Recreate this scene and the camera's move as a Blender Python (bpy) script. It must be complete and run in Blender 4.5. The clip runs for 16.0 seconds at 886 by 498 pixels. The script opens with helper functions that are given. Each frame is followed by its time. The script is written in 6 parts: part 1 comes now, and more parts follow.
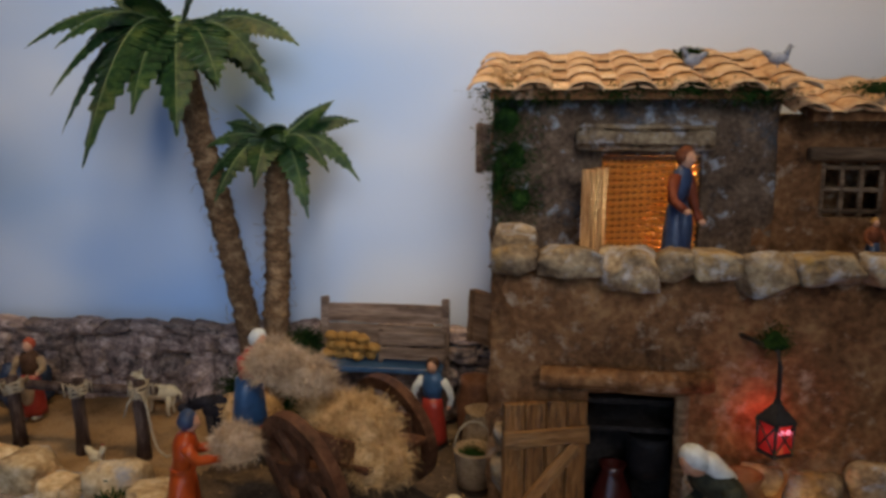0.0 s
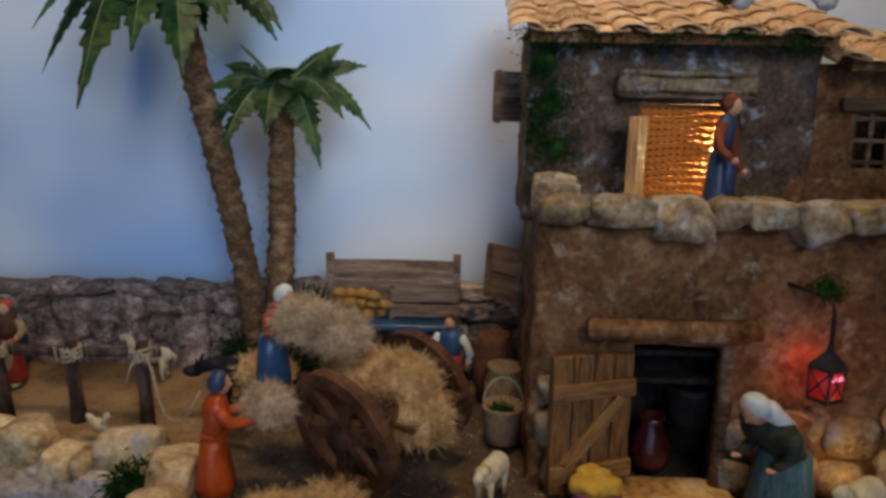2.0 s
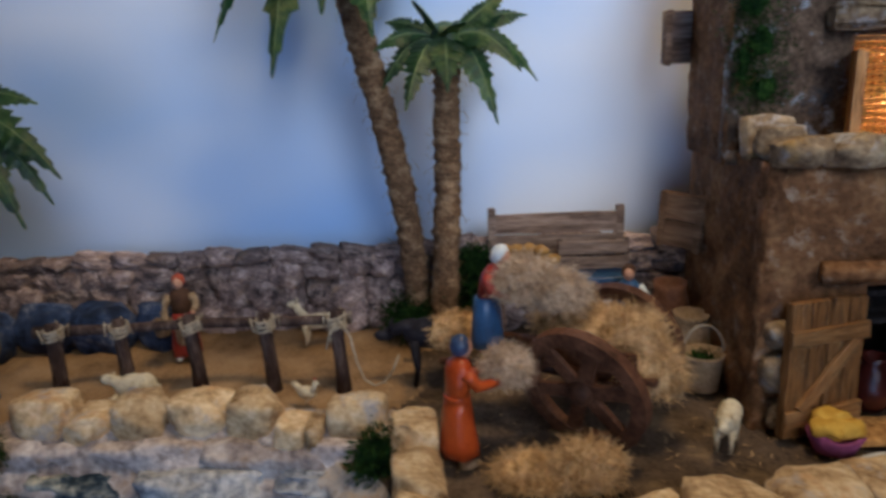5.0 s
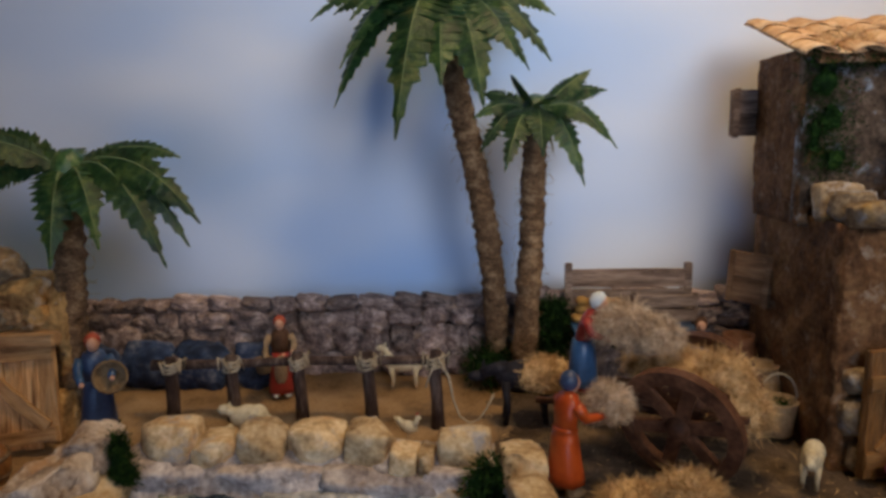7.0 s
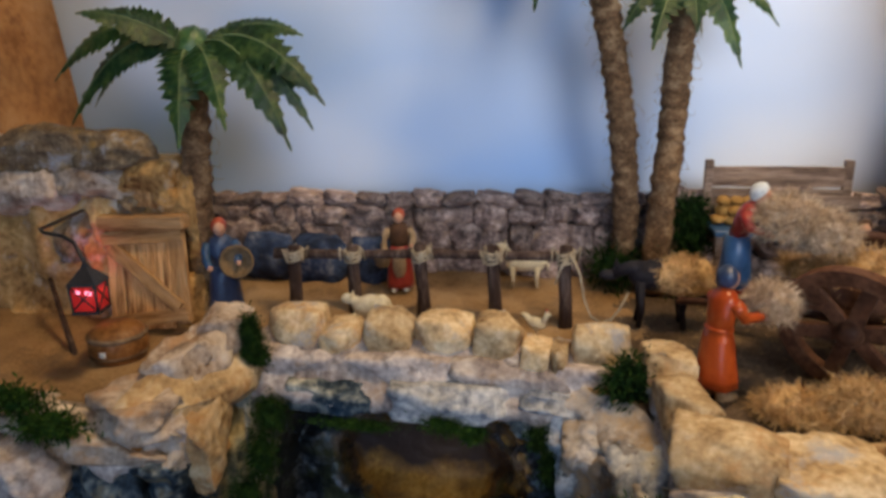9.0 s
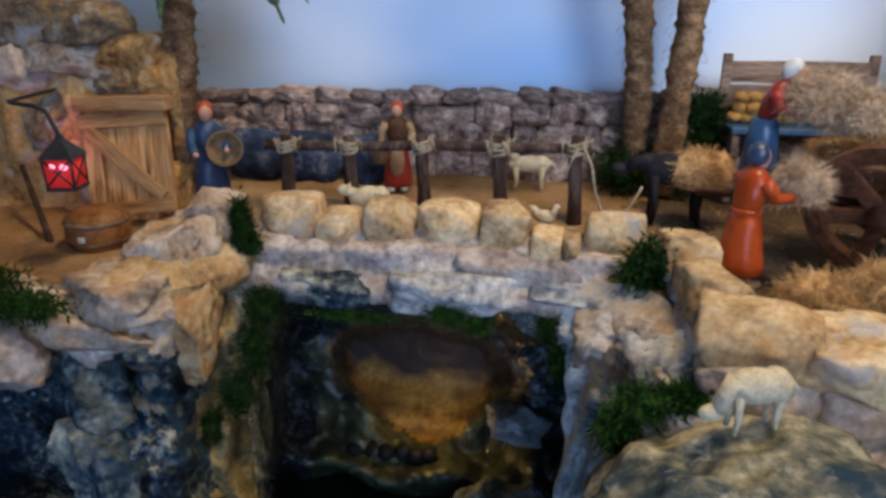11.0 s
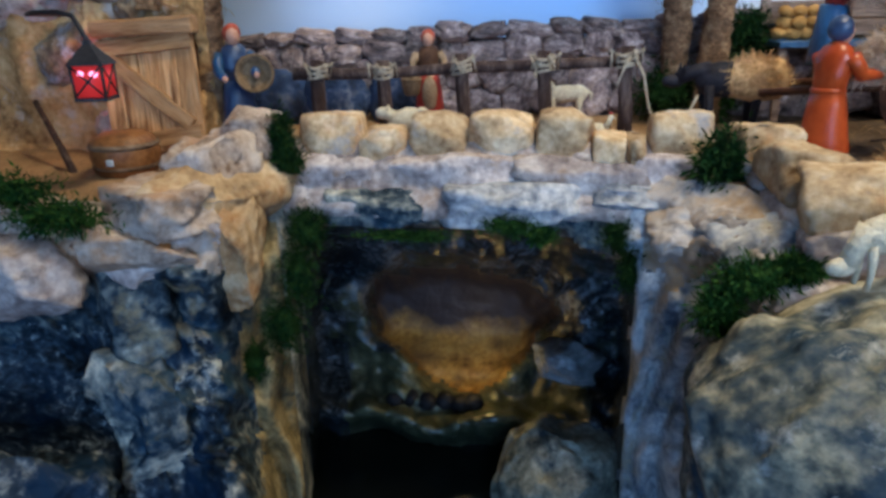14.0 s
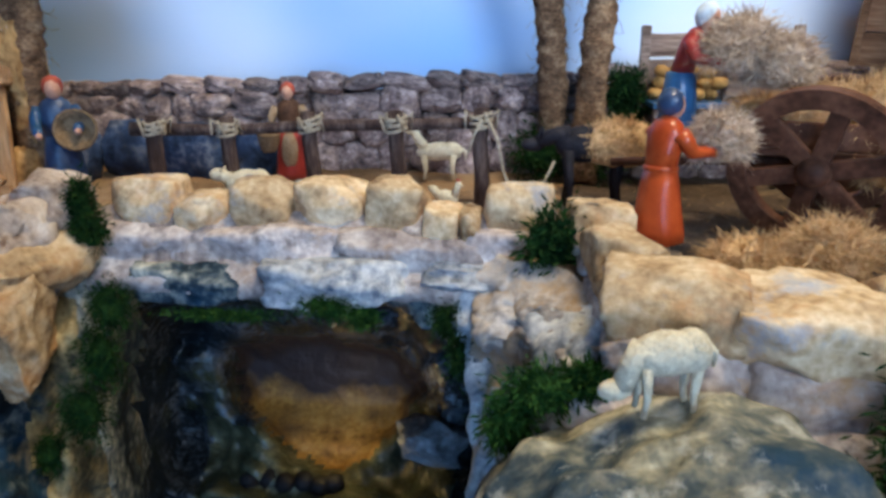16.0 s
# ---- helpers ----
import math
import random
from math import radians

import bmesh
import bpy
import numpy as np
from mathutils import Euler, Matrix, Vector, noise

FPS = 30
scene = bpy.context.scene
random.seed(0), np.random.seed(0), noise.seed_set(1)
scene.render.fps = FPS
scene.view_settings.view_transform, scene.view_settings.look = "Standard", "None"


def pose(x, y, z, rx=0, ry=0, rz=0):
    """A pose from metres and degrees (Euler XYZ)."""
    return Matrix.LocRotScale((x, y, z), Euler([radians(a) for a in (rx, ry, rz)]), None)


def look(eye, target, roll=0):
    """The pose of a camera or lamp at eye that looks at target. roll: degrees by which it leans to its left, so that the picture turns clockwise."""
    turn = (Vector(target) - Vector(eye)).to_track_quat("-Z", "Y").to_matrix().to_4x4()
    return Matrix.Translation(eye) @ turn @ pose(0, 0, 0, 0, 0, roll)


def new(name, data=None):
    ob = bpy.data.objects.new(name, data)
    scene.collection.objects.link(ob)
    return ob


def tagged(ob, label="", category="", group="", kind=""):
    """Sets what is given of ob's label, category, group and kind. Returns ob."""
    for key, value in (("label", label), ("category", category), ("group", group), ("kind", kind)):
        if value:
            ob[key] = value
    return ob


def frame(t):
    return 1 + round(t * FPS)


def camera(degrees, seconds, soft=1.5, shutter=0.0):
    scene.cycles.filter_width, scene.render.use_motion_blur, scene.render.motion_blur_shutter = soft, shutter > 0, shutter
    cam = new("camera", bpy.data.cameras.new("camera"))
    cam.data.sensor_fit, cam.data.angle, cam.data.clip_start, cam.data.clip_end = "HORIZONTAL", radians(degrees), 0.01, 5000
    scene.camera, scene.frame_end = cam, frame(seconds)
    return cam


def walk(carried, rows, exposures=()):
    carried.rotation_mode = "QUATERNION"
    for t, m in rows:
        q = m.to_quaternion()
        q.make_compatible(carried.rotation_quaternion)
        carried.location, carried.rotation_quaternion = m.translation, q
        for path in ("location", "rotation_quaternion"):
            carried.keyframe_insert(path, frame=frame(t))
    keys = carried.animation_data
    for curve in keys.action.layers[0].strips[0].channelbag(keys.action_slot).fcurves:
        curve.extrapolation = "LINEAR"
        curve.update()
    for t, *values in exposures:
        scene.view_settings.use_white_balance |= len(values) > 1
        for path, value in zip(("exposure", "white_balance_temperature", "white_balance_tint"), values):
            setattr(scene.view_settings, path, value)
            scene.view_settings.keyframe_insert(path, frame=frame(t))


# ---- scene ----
cam = camera(65.8, 16.0, soft=3.2, shutter=0.4)
PATH = [
    (0, (-0.011, 0.017, 0.376), (-0.306, 1.978, 0.118), 0.6),
    (0.5, (-0.047, 0.023, 0.372), (-0.332, 1.985, 0.109), -0.3),
    (1, (-0.054, 0.044, 0.357), (-0.241, 2.009, 0.036), -0.5),
    (1.5, (-0.086, 0.044, 0.355), (-0.225, 2.01, 0.017), 0.5),
    (2, (-0.119, 0.036, 0.357), (-0.224, 2.0, -0.004), 1.3),
    (2.5, (-0.163, 0.026, 0.339), (-0.263, 1.984, -0.057), 1.0),
    (3, (-0.199, 0.013, 0.345), (-0.319, 1.97, -0.051), 0.7),
    (3.5, (-0.233, 0.013, 0.355), (-0.339, 1.966, -0.063), -0.5),
    (4, (-0.235, 0.022, 0.352), (-0.414, 1.964, -0.092), -0.5),
    (4.5, (-0.249, 0.036, 0.345), (-0.394, 1.97, -0.145), -0.1),
    (5, (-0.322, 0.034, 0.366), (-0.468, 1.962, -0.143), -2.2),
    (5.2, (-0.345, 0.025, 0.373), (-0.512, 1.963, -0.092), -2.1),
    (7.3, (-0.429, -0.055, 0.359), (-0.603, 1.911, 0.039), -0.5),
    (7.5, (-0.434, -0.044, 0.354), (-0.638, 1.916, 0.012), -0.6),
    (8, (-0.463, -0.025, 0.344), (-0.772, 1.91, -0.056), -1.0),
    (8.5, (-0.476, -0.022, 0.338), (-0.849, 1.89, -0.116), -1.2),
    (9, (-0.484, -0.02, 0.319), (-0.888, 1.862, -0.223), -1.0),
    (9.2, (-0.489, -0.016, 0.326), (-0.877, 1.852, -0.277), -0.7),
    (11.3, (-0.521, 0.003, 0.234), (-0.866, 1.846, -0.461), 0.3),
    (11.5, (-0.528, 0.005, 0.228), (-0.874, 1.848, -0.467), 0.3),
    (12, (-0.544, 0.009, 0.208), (-0.873, 1.839, -0.528), -0.4),
    (12.5, (-0.556, 0.01, 0.188), (-0.891, 1.832, -0.566), -1.7),
    (13, (-0.569, 0.012, 0.17), (-0.897, 1.851, -0.546), -2.2),
    (13.5, (-0.582, 0.006, 0.153), (-0.892, 1.862, -0.524), -2.3),
    (14, (-0.584, -0.004, 0.145), (-0.884, 1.856, -0.525), -1.4),
    (14.5, (-0.563, 0.011, 0.139), (-0.806, 1.902, -0.467), 0.3),
    (15, (-0.527, 0.03, 0.142), (-0.727, 1.93, -0.448), 0.7),
    (15.5, (-0.487, 0.045, 0.15), (-0.669, 1.956, -0.411), 0.6),
    (16, (-0.46, 0.084, 0.166), (-0.691, 1.981, -0.423), -0.2),
]
walk(cam, [(t, look(eye, target, roll)) for t, eye, target, roll in PATH],
     [(0.0, -1.9, 6050, 10), (1.0, -1.98, 5850, 8), (2.0, -1.88, 5650, 7), (3.0, -1.65, 5500, 8), (4.3, -1.85, 5350, 8), (4.8, -1.83, 5250, 9), (5.0, -1.58, 5300, 10), (7.5, -1.7, 6150, 12), (8.0, -1.42, 6200, 11), (9.0, -1.1, 6050, 10), (11.5, -0.9, 5200, 8),
      (13.5, -0.68, 4800, 4), (14.5, -0.7, 4800, 4), (16.0, -0.52, 4800, 4)])

# ---------------------------------------------------------------- light
world = bpy.data.worlds.new("world")
scene.world = world
world.use_nodes = True
wn = world.node_tree.nodes
sky = wn.new("ShaderNodeTexSky")
sky.sky_type, sky.sun_disc = "NISHITA", False
sky.sun_elevation, sky.sun_rotation = radians(35), radians(200)
wn["Background"].inputs["Strength"].default_value = 0.08
world.node_tree.links.new(sky.outputs[0], wn["Background"].inputs["Color"])


def lamp(name, kind, power, colour, m, size=0.1, size_y=None):
    d = bpy.data.lights.new(name, kind)
    d.energy, d.color = power, colour
    if kind == "AREA":
        d.size = size
        if size_y:
            d.shape, d.size_y = "RECTANGLE", size_y
    else:
        d.shadow_soft_size = size
    ob = new(name, d)
    ob.matrix_world = m
    return ob


# Unseen key lamp without a fixture, placed to suit the house's cast shadow.
KEY = lamp("unseen_key_light", "AREA", 8.0, (1.0, 0.86, 0.68), look((0.2, -0.6, 1.0), (-0.4, 0.8, 0.1)), 0.5)
# Spot added at the same place, chiefly to brighten the painted sky.
SPOT = lamp("sky_fill_spot", "SPOT", 185.0, (0.94, 0.95, 1.0), look((0.2, -0.6, 1.0), (-0.36, 1.05, 0.56)), 0.45)
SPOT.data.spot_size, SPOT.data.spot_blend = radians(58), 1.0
# Unseen overhead lamp without a fixture, added to warm the upper faces.
OVER = lamp("unseen_top_light", "AREA", 36.0, (1.0, 0.68, 0.33), look((-0.12, 0.44, 1.6), (-0.4, 0.6, 0.0)), 0.26)
# Cool fill from the front; its window behind the view is unseen and added.
FRONT_FILL = lamp("front_fill_light", "AREA", 26.0, (0.36, 0.6, 1.0), look((-0.55, -1.5, 0.05), (-0.55, 0.6, -0.1)), 1.0, 1.1)
BULB = lamp("upper_room_light", "POINT", 17.0, (1.0, 0.68, 0.27), pose(0.18, 0.922, 0.33), 0.006)
RED_A = lamp("lantern_glow", "POINT", 0.09, (1.0, 0.05, 0.03), pose(0.196, 0.662, 0.142), 0.006)
# Set apart from its lantern, by the rock wall, to redden that wall.
RED_WALL_FILL = lamp("lantern_glow", "POINT", 0.045, (1.0, 0.06, 0.06), pose(-1.08, 0.668, 0.09), 0.006)
CAVE = lamp("grotto_light", "POINT", 0.24, (1.0, 0.58, 0.14), pose(-0.672, 0.755, -0.275), 0.006)
# Added yellow fill by the stooping figurine; no lamp or fire stands there.
YELLOW_FILL = lamp("yellow_fill_light", "POINT", 0.13, (1.0, 0.55, 0.13), pose(0.235, 0.645, 0.05), 0.008)


# ---------------------------------------------------------------- materials
def material(name, colours, scale=40.0, fine=6.0, rough=0.8, bump=0.4, bump_scale=None, spec=0.14, metal=0.0, stain=None, stain_scale=12.0,
             stain_size=0.55, stretch=(1, 1, 1), vary=0.0, stain2=None, stain2_scale=20.0, stain2_size=0.58, spread=0.32):
    """colours: from dark to light, by a noise of that scale per metre; fine: how much finer the second noise is."""
    m = bpy.data.materials.new(name)
    m.use_nodes = True
    nt = m.node_tree
    n, l = nt.nodes, nt.links
    b = n["Principled BSDF"]
    b.inputs["Roughness"].default_value = rough
    b.inputs["Metallic"].default_value = metal
    b.inputs["Specular IOR Level"].default_value = spec
    tc = n.new("ShaderNodeTexCoord")
    mp = n.new("ShaderNodeMapping")
    mp.inputs["Scale"].default_value = stretch
    l.new(tc.outputs["Object"], mp.inputs["Vector"])
    info = n.new("ShaderNodeObjectInfo")
    shift = n.new("ShaderNodeVectorMath")
    shift.operation = "ADD"
    l.new(mp.outputs[0], shift.inputs[0])
    l.new(info.outputs["Random"], shift.inputs[1])
    v = shift.outputs[0]
    a = n.new("ShaderNodeTexNoise")
    a.inputs["Scale"].default_value, a.inputs["Detail"].default_value, a.inputs["Roughness"].default_value = scale, 5, 0.6
    f = n.new("ShaderNodeTexNoise")
    f.inputs["Scale"].default_value, f.inputs["Detail"].default_value = scale * fine, 4
    l.new(v, a.inputs["Vector"])
    l.new(v, f.inputs["Vector"])
    mix = n.new("ShaderNodeMix")
    mix.inputs[0].default_value = 0.35
    l.new(a.outputs["Fac"], mix.inputs[2])
    l.new(f.outputs["Fac"], mix.inputs[3])
    ramp = n.new("ShaderNodeValToRGB")
    e = ramp.color_ramp.elements
    while len(e) < len(colours):
        e.new(0.5)
    for i, c in enumerate(colours):
        e[i].position = 0.5 - spread / 2 + spread * i / max(1, len(colours) - 1)
        e[i].color = (*c, 1)
    l.new(mix.outputs[0], ramp.inputs[0])
    out = ramp.outputs[0]
    for k, (paint, paint_scale, paint_size) in enumerate(((stain, stain_scale, stain_size), (stain2, stain2_scale, stain2_size))):
        if not paint:
            continue
        away = n.new("ShaderNodeVectorMath")
        away.operation = "ADD"
        away.inputs[1].default_value = (3.1 * k, 7.7 * k, 1.9 * k)
        l.new(v, away.inputs[0])
        s = n.new("ShaderNodeTexNoise")
        s.inputs["Scale"].default_value, s.inputs["Detail"].default_value, s.inputs["Roughness"].default_value = paint_scale, 6, 0.7
        l.new(away.outputs[0], s.inputs["Vector"])
        r = n.new("ShaderNodeMapRange")
        r.inputs[1].default_value, r.inputs[2].default_value = paint_size - 0.02, paint_size + 0.14
        l.new(s.outputs["Fac"], r.inputs[0])
        sm = n.new("ShaderNodeMix")
        sm.data_type = "RGBA"
        l.new(r.outputs[0], sm.inputs[0])
        l.new(out, sm.inputs[6])
        sm.inputs[7].default_value = (*paint, 1)
        out = sm.outputs[2]
    if vary:
        hs = n.new("ShaderNodeHueSaturation")
        mr = n.new("ShaderNodeMapRange")
        mr.inputs[3].default_value, mr.inputs[4].default_value = 1 - vary, 1 + vary
        l.new(info.outputs["Random"], mr.inputs[0])
        l.new(mr.outputs[0], hs.inputs["Value"])
        l.new(out, hs.inputs["Color"])
        out = hs.outputs[0]
    l.new(out, b.inputs["Base Color"])
    if bump:
        bs = n.new("ShaderNodeTexNoise")
        bs.inputs["Scale"].default_value, bs.inputs["Detail"].default_value = bump_scale or scale * 3, 6
        l.new(v, bs.inputs["Vector"])
        bp = n.new("ShaderNodeBump")
        bp.inputs["Strength"].default_value, bp.inputs["Distance"].default_value = bump, 0.004
        l.new(bs.outputs["Fac"], bp.inputs["Height"])
        l.new(bp.outputs[0], b.inputs["Normal"])
    return m


def glow(name, colour, strength):
    m = bpy.data.materials.new(name)
    m.use_nodes = True
    b = m.node_tree.nodes["Principled BSDF"]
    b.inputs["Base Color"].default_value = (*colour, 1)
    b.inputs["Emission Color"].default_value = (*colour, 1)
    b.inputs["Emission Strength"].default_value = strength
    return m


STUCCO = material("stucco", [(0.046, 0.02, 0.008), (0.195, 0.09, 0.034), (0.37, 0.2, 0.085)], 20, 7, 0.7, 1.0, 130, stain=(0.42, 0.3, 0.2), stain_scale=48, stain_size=0.58, stain2=(0.055, 0.025, 0.012), stain2_scale=8, stain2_size=0.56)
STUCCO_MOSSY = material("weathered_stucco", [(0.03, 0.019, 0.012), (0.115, 0.074, 0.045), (0.24, 0.165, 0.105)], 30, 7, 0.7, 1.0, 130, stain=(0.44, 0.48, 0.52), stain_scale=44, stain_size=0.575, stain2=(0.05, 0.075, 0.1), stain2_scale=16, stain2_size=0.58)
STUCCO_OCHRE = material("ochre_stucco", [(0.16, 0.07, 0.022), (0.57, 0.33, 0.115), (0.82, 0.57, 0.27)], 18, 7, 0.9, 0.8, 110, stain=(0.66, 0.58, 0.47), stain_scale=24, stain_size=0.58, stain2=(0.08, 0.045, 0.025), stain2_scale=20, stain2_size=0.6)
TOWER = material("orange_tower_plaster", [(0.2, 0.085, 0.028), (0.36, 0.17, 0.058), (0.46, 0.25, 0.1)], 9, 9, 0.9, 0.6, 110, stain=(0.14, 0.06, 0.025), stain_scale=12, stain_size=0.6)
CAP = material("capstone", [(0.2, 0.115, 0.05), (0.54, 0.38, 0.2), (0.82, 0.67, 0.43)], 26, 6, 0.85, 0.8, 90, stain=(0.56, 0.3, 0.12), stain_scale=15, stain_size=0.58, stain2=(0.4, 0.39, 0.4), stain2_scale=22, stain2_size=0.57, vary=0.14)
PARAPET = material("parapet_stone", [(0.08, 0.05, 0.03), (0.27, 0.19, 0.11), (0.52, 0.4, 0.24)], 30, 6, 0.85, 0.9, 100, stain=(0.5, 0.51, 0.53), stain_scale=34, stain_size=0.55, stain2=(0.42, 0.25, 0.07), stain2_scale=24, stain2_size=0.57, vary=0.15)
LEDGE = material("stained_ledge_stone", [(0.16, 0.1, 0.065), (0.52, 0.41, 0.31), (0.8, 0.7, 0.58)], 22, 7, 0.6, 1.0, 85, spec=0.25, stain=(0.46, 0.26, 0.12), stain_scale=14, stain_size=0.53, stain2=(0.14, 0.085, 0.055), stain2_scale=22, stain2_size=0.6)
COURSE = material("grey_course_stone", [(0.17, 0.13, 0.115), (0.46, 0.38, 0.33), (0.76, 0.68, 0.6)], 24, 6, 0.85, 0.9, 90, stain=(0.1, 0.08, 0.075), stain_scale=20, stain_size=0.57, stain2=(0.44, 0.27, 0.13), stain2_scale=13, stain2_size=0.57, vary=0.14)
RUBBLE = material("rubble_stone", [(0.07, 0.053, 0.05), (0.3, 0.22, 0.195), (0.68, 0.55, 0.48)], 2.2, 5, 0.9, 1.0, 6, stain=(0.05, 0.04, 0.042), stain_scale=1.6, stain_size=0.53, stain2=(0.4, 0.28, 0.19), stain2_scale=1.2, stain2_size=0.55, vary=0.3)
# Darker tone of the ground from about x = -0.43 towards the house.
DARK_GROUND = material("dark_ground", [(0.035, 0.024, 0.016), (0.095, 0.066, 0.044), (0.17, 0.12, 0.08)], 16, 16, 0.95, 0.7, 200, stain=(0.26, 0.18, 0.1), stain_scale=9, stain_size=0.56)
# Near-black plaster: the shade of the lower room put into the colour.
SHADE_WALL = material("shade_black_plaster", [(0.008, 0.007, 0.007), (0.022, 0.018, 0.016), (0.05, 0.042, 0.038)], 22, 7, 0.9, 0.8, 130)
MORTAR = material("mortar", [(0.035, 0.028, 0.024), (0.075, 0.06, 0.05)], 40, 5, 0.95, 0.6)
ROCK = material("painted_rock", [(0.004, 0.007, 0.011), (0.03, 0.048, 0.065), (0.24, 0.25, 0.22), (0.68, 0.63, 0.48)], 11, 8, 0.6, 1.0, 75, spec=0.25, stain=(0.014, 0.05, 0.1), stain_scale=10, stain_size=0.53, stain2=(0.44, 0.33, 0.15), stain2_scale=12, stain2_size=0.57, spread=0.27)
ROCK_DARK = material("dark_painted_rock", [(0.002, 0.003, 0.005), (0.01, 0.018, 0.028), (0.06, 0.08, 0.1), (0.46, 0.48, 0.44)], 16, 8, 0.6, 1.0, 70, spec=0.25, stain=(0.005, 0.02, 0.05), stain_scale=11, stain_size=0.49, spread=0.26)
ROCK_WARM = material("warm_rock", [(0.02, 0.028, 0.033), (0.115, 0.12, 0.095), (0.33, 0.3, 0.2), (0.6, 0.54, 0.38)], 12, 8, 0.75, 1.0, 75, stain=(0.025, 0.05, 0.08), stain_scale=7, stain_size=0.49, stain2=(0.5, 0.49, 0.43), stain2_scale=34, stain2_size=0.57, spread=0.28)
ROCK_PINK = material("pale_rock", [(0.16, 0.14, 0.13), (0.5, 0.44, 0.38), (0.82, 0.76, 0.68)], 15, 8, 0.8, 1.0, 70, stain=(0.06, 0.075, 0.1), stain_scale=15, stain_size=0.53, stain2=(0.46, 0.3, 0.14), stain2_scale=13, stain2_size=0.5)
# Wet, glossy rock with the grotto's shade put into its dark colour.
ROCK_WET_SHADED = material("shaded_wet_rock", [(0.003, 0.004, 0.005), (0.02, 0.025, 0.03), (0.14, 0.15, 0.165)], 20, 7, 0.2, 1.0, 80, spec=0.5, stain=(0.22, 0.24, 0.27), stain_scale=24, stain_size=0.6, stain2=(0.04, 0.045, 0.02), stain2_scale=14, stain2_size=0.55)
ROCK_GREY = material("pale_folded_rock", [(0.13, 0.14, 0.16), (0.46, 0.46, 0.46), (0.78, 0.76, 0.71)], 15, 8, 0.65, 1.0, 75, spec=0.25, stain=(0.03, 0.055, 0.1), stain_scale=13, stain_size=0.535, stain2=(0.4, 0.35, 0.24), stain2_scale=18, stain2_size=0.57)
OCHRE_PALE = material("pale_ochre_rock", [(0.16, 0.085, 0.035), (0.52, 0.36, 0.18), (0.76, 0.6, 0.38)], 18, 7, 0.7, 1.0, 80, stain=(0.38, 0.19, 0.065), stain_scale=16, stain_size=0.5, stain2=(0.12, 0.07, 0.04), stain2_scale=26, stain2_size=0.6)
OCHRE_STREAK = material("ochre_streaked_rock", [(0.05, 0.05, 0.03), (0.28, 0.21, 0.09), (0.58, 0.46, 0.22)], 20, 7, 0.6, 1.0, 80, stain=(0.02, 0.028, 0.03), stain_scale=14, stain_size=0.52)
ROCK_OLIVE_PALE = material("olive_grey_rock", [(0.05, 0.055, 0.04), (0.26, 0.25, 0.18), (0.55, 0.52, 0.4)], 20, 7, 0.5, 1.0, 80, spec=0.3, stain=(0.02, 0.03, 0.035), stain_scale=16, stain_size=0.52)
ROCK_WET_PALE = material("pale_wet_rock", [(0.03, 0.033, 0.036), (0.16, 0.165, 0.17), (0.36, 0.36, 0.36)], 22, 7, 0.35, 1.0, 80, spec=0.4)
# Olive wet rock, its colour darkened for the shade inside the grotto.
ROCK_OLIVE = material("shaded_olive_wet_rock", [(0.006, 0.008, 0.004), (0.04, 0.045, 0.024), (0.16, 0.16, 0.09)], 20, 7, 0.3, 1.0, 80, spec=0.6)
SAND = material("sand_ground", [(0.17, 0.1, 0.045), (0.34, 0.21, 0.1), (0.44, 0.29, 0.15)], 14, 20, 0.95, 0.5, 260, stain=(0.11, 0.085, 0.065), stain_scale=5, stain_size=0.55)
TILE = material("roof_tile", [(0.44, 0.23, 0.1), (0.67, 0.42, 0.22), (0.82, 0.6, 0.36)], 30, 6, 0.85, 0.5, 150, stain=(0.34, 0.19, 0.11), stain_scale=40, stain_size=0.58, vary=0.14)
WOOD_PALE = material("pale_plank", [(0.24, 0.1, 0.032), (0.6, 0.33, 0.13), (0.8, 0.52, 0.25)], 26, 5, 0.55, 0.7, 90, stretch=(3, 3, 0.35), stain=(0.1, 0.04, 0.014), stain_scale=22, stain_size=0.54, stain2=(0.66, 0.46, 0.26), stain2_scale=30, stain2_size=0.6, vary=0.18)
WOOD_DOOR = material("stained_door_board", [(0.05, 0.018, 0.005), (0.24, 0.11, 0.032), (0.44, 0.24, 0.085)], 26, 5, 0.4, 0.7, 90, spec=0.35, stretch=(3, 3, 0.4), stain=(0.035, 0.013, 0.005), stain_scale=26, stain_size=0.5, stain2=(0.58, 0.4, 0.19), stain2_scale=34, stain2_size=0.63, vary=0.2)
WOOD_DOOR_CROSS = material("stained_crosspiece", [(0.06, 0.022, 0.006), (0.28, 0.135, 0.042), (0.48, 0.28, 0.11)], 26, 5, 0.4, 0.7, 90, spec=0.35, stretch=(0.4, 3, 3), stain=(0.04, 0.015, 0.006), stain_scale=26, stain_size=0.54, vary=0.2)
BLUE_STONE = material("blue_painted_stone", [(0.01, 0.016, 0.035), (0.045, 0.07, 0.14), (0.26, 0.28, 0.34)], 24, 6, 0.8, 0.9, 90, stain=(0.012, 0.014, 0.024), stain_scale=18, stain_size=0.52)
OLIVE = material("dark_olive_cloth", [(0.02, 0.022, 0.016), (0.06, 0.064, 0.045)], 50, 4, 0.7, 0.3)
WOOD_PALE_CROSS = material("pale_crosspiece", [(0.2, 0.09, 0.03), (0.46, 0.26, 0.11), (0.64, 0.42, 0.21)], 26, 5, 0.55, 0.7, 90, stretch=(0.35, 3, 3), stain=(0.12, 0.05, 0.018), stain_scale=26, stain_size=0.57, vary=0.15)
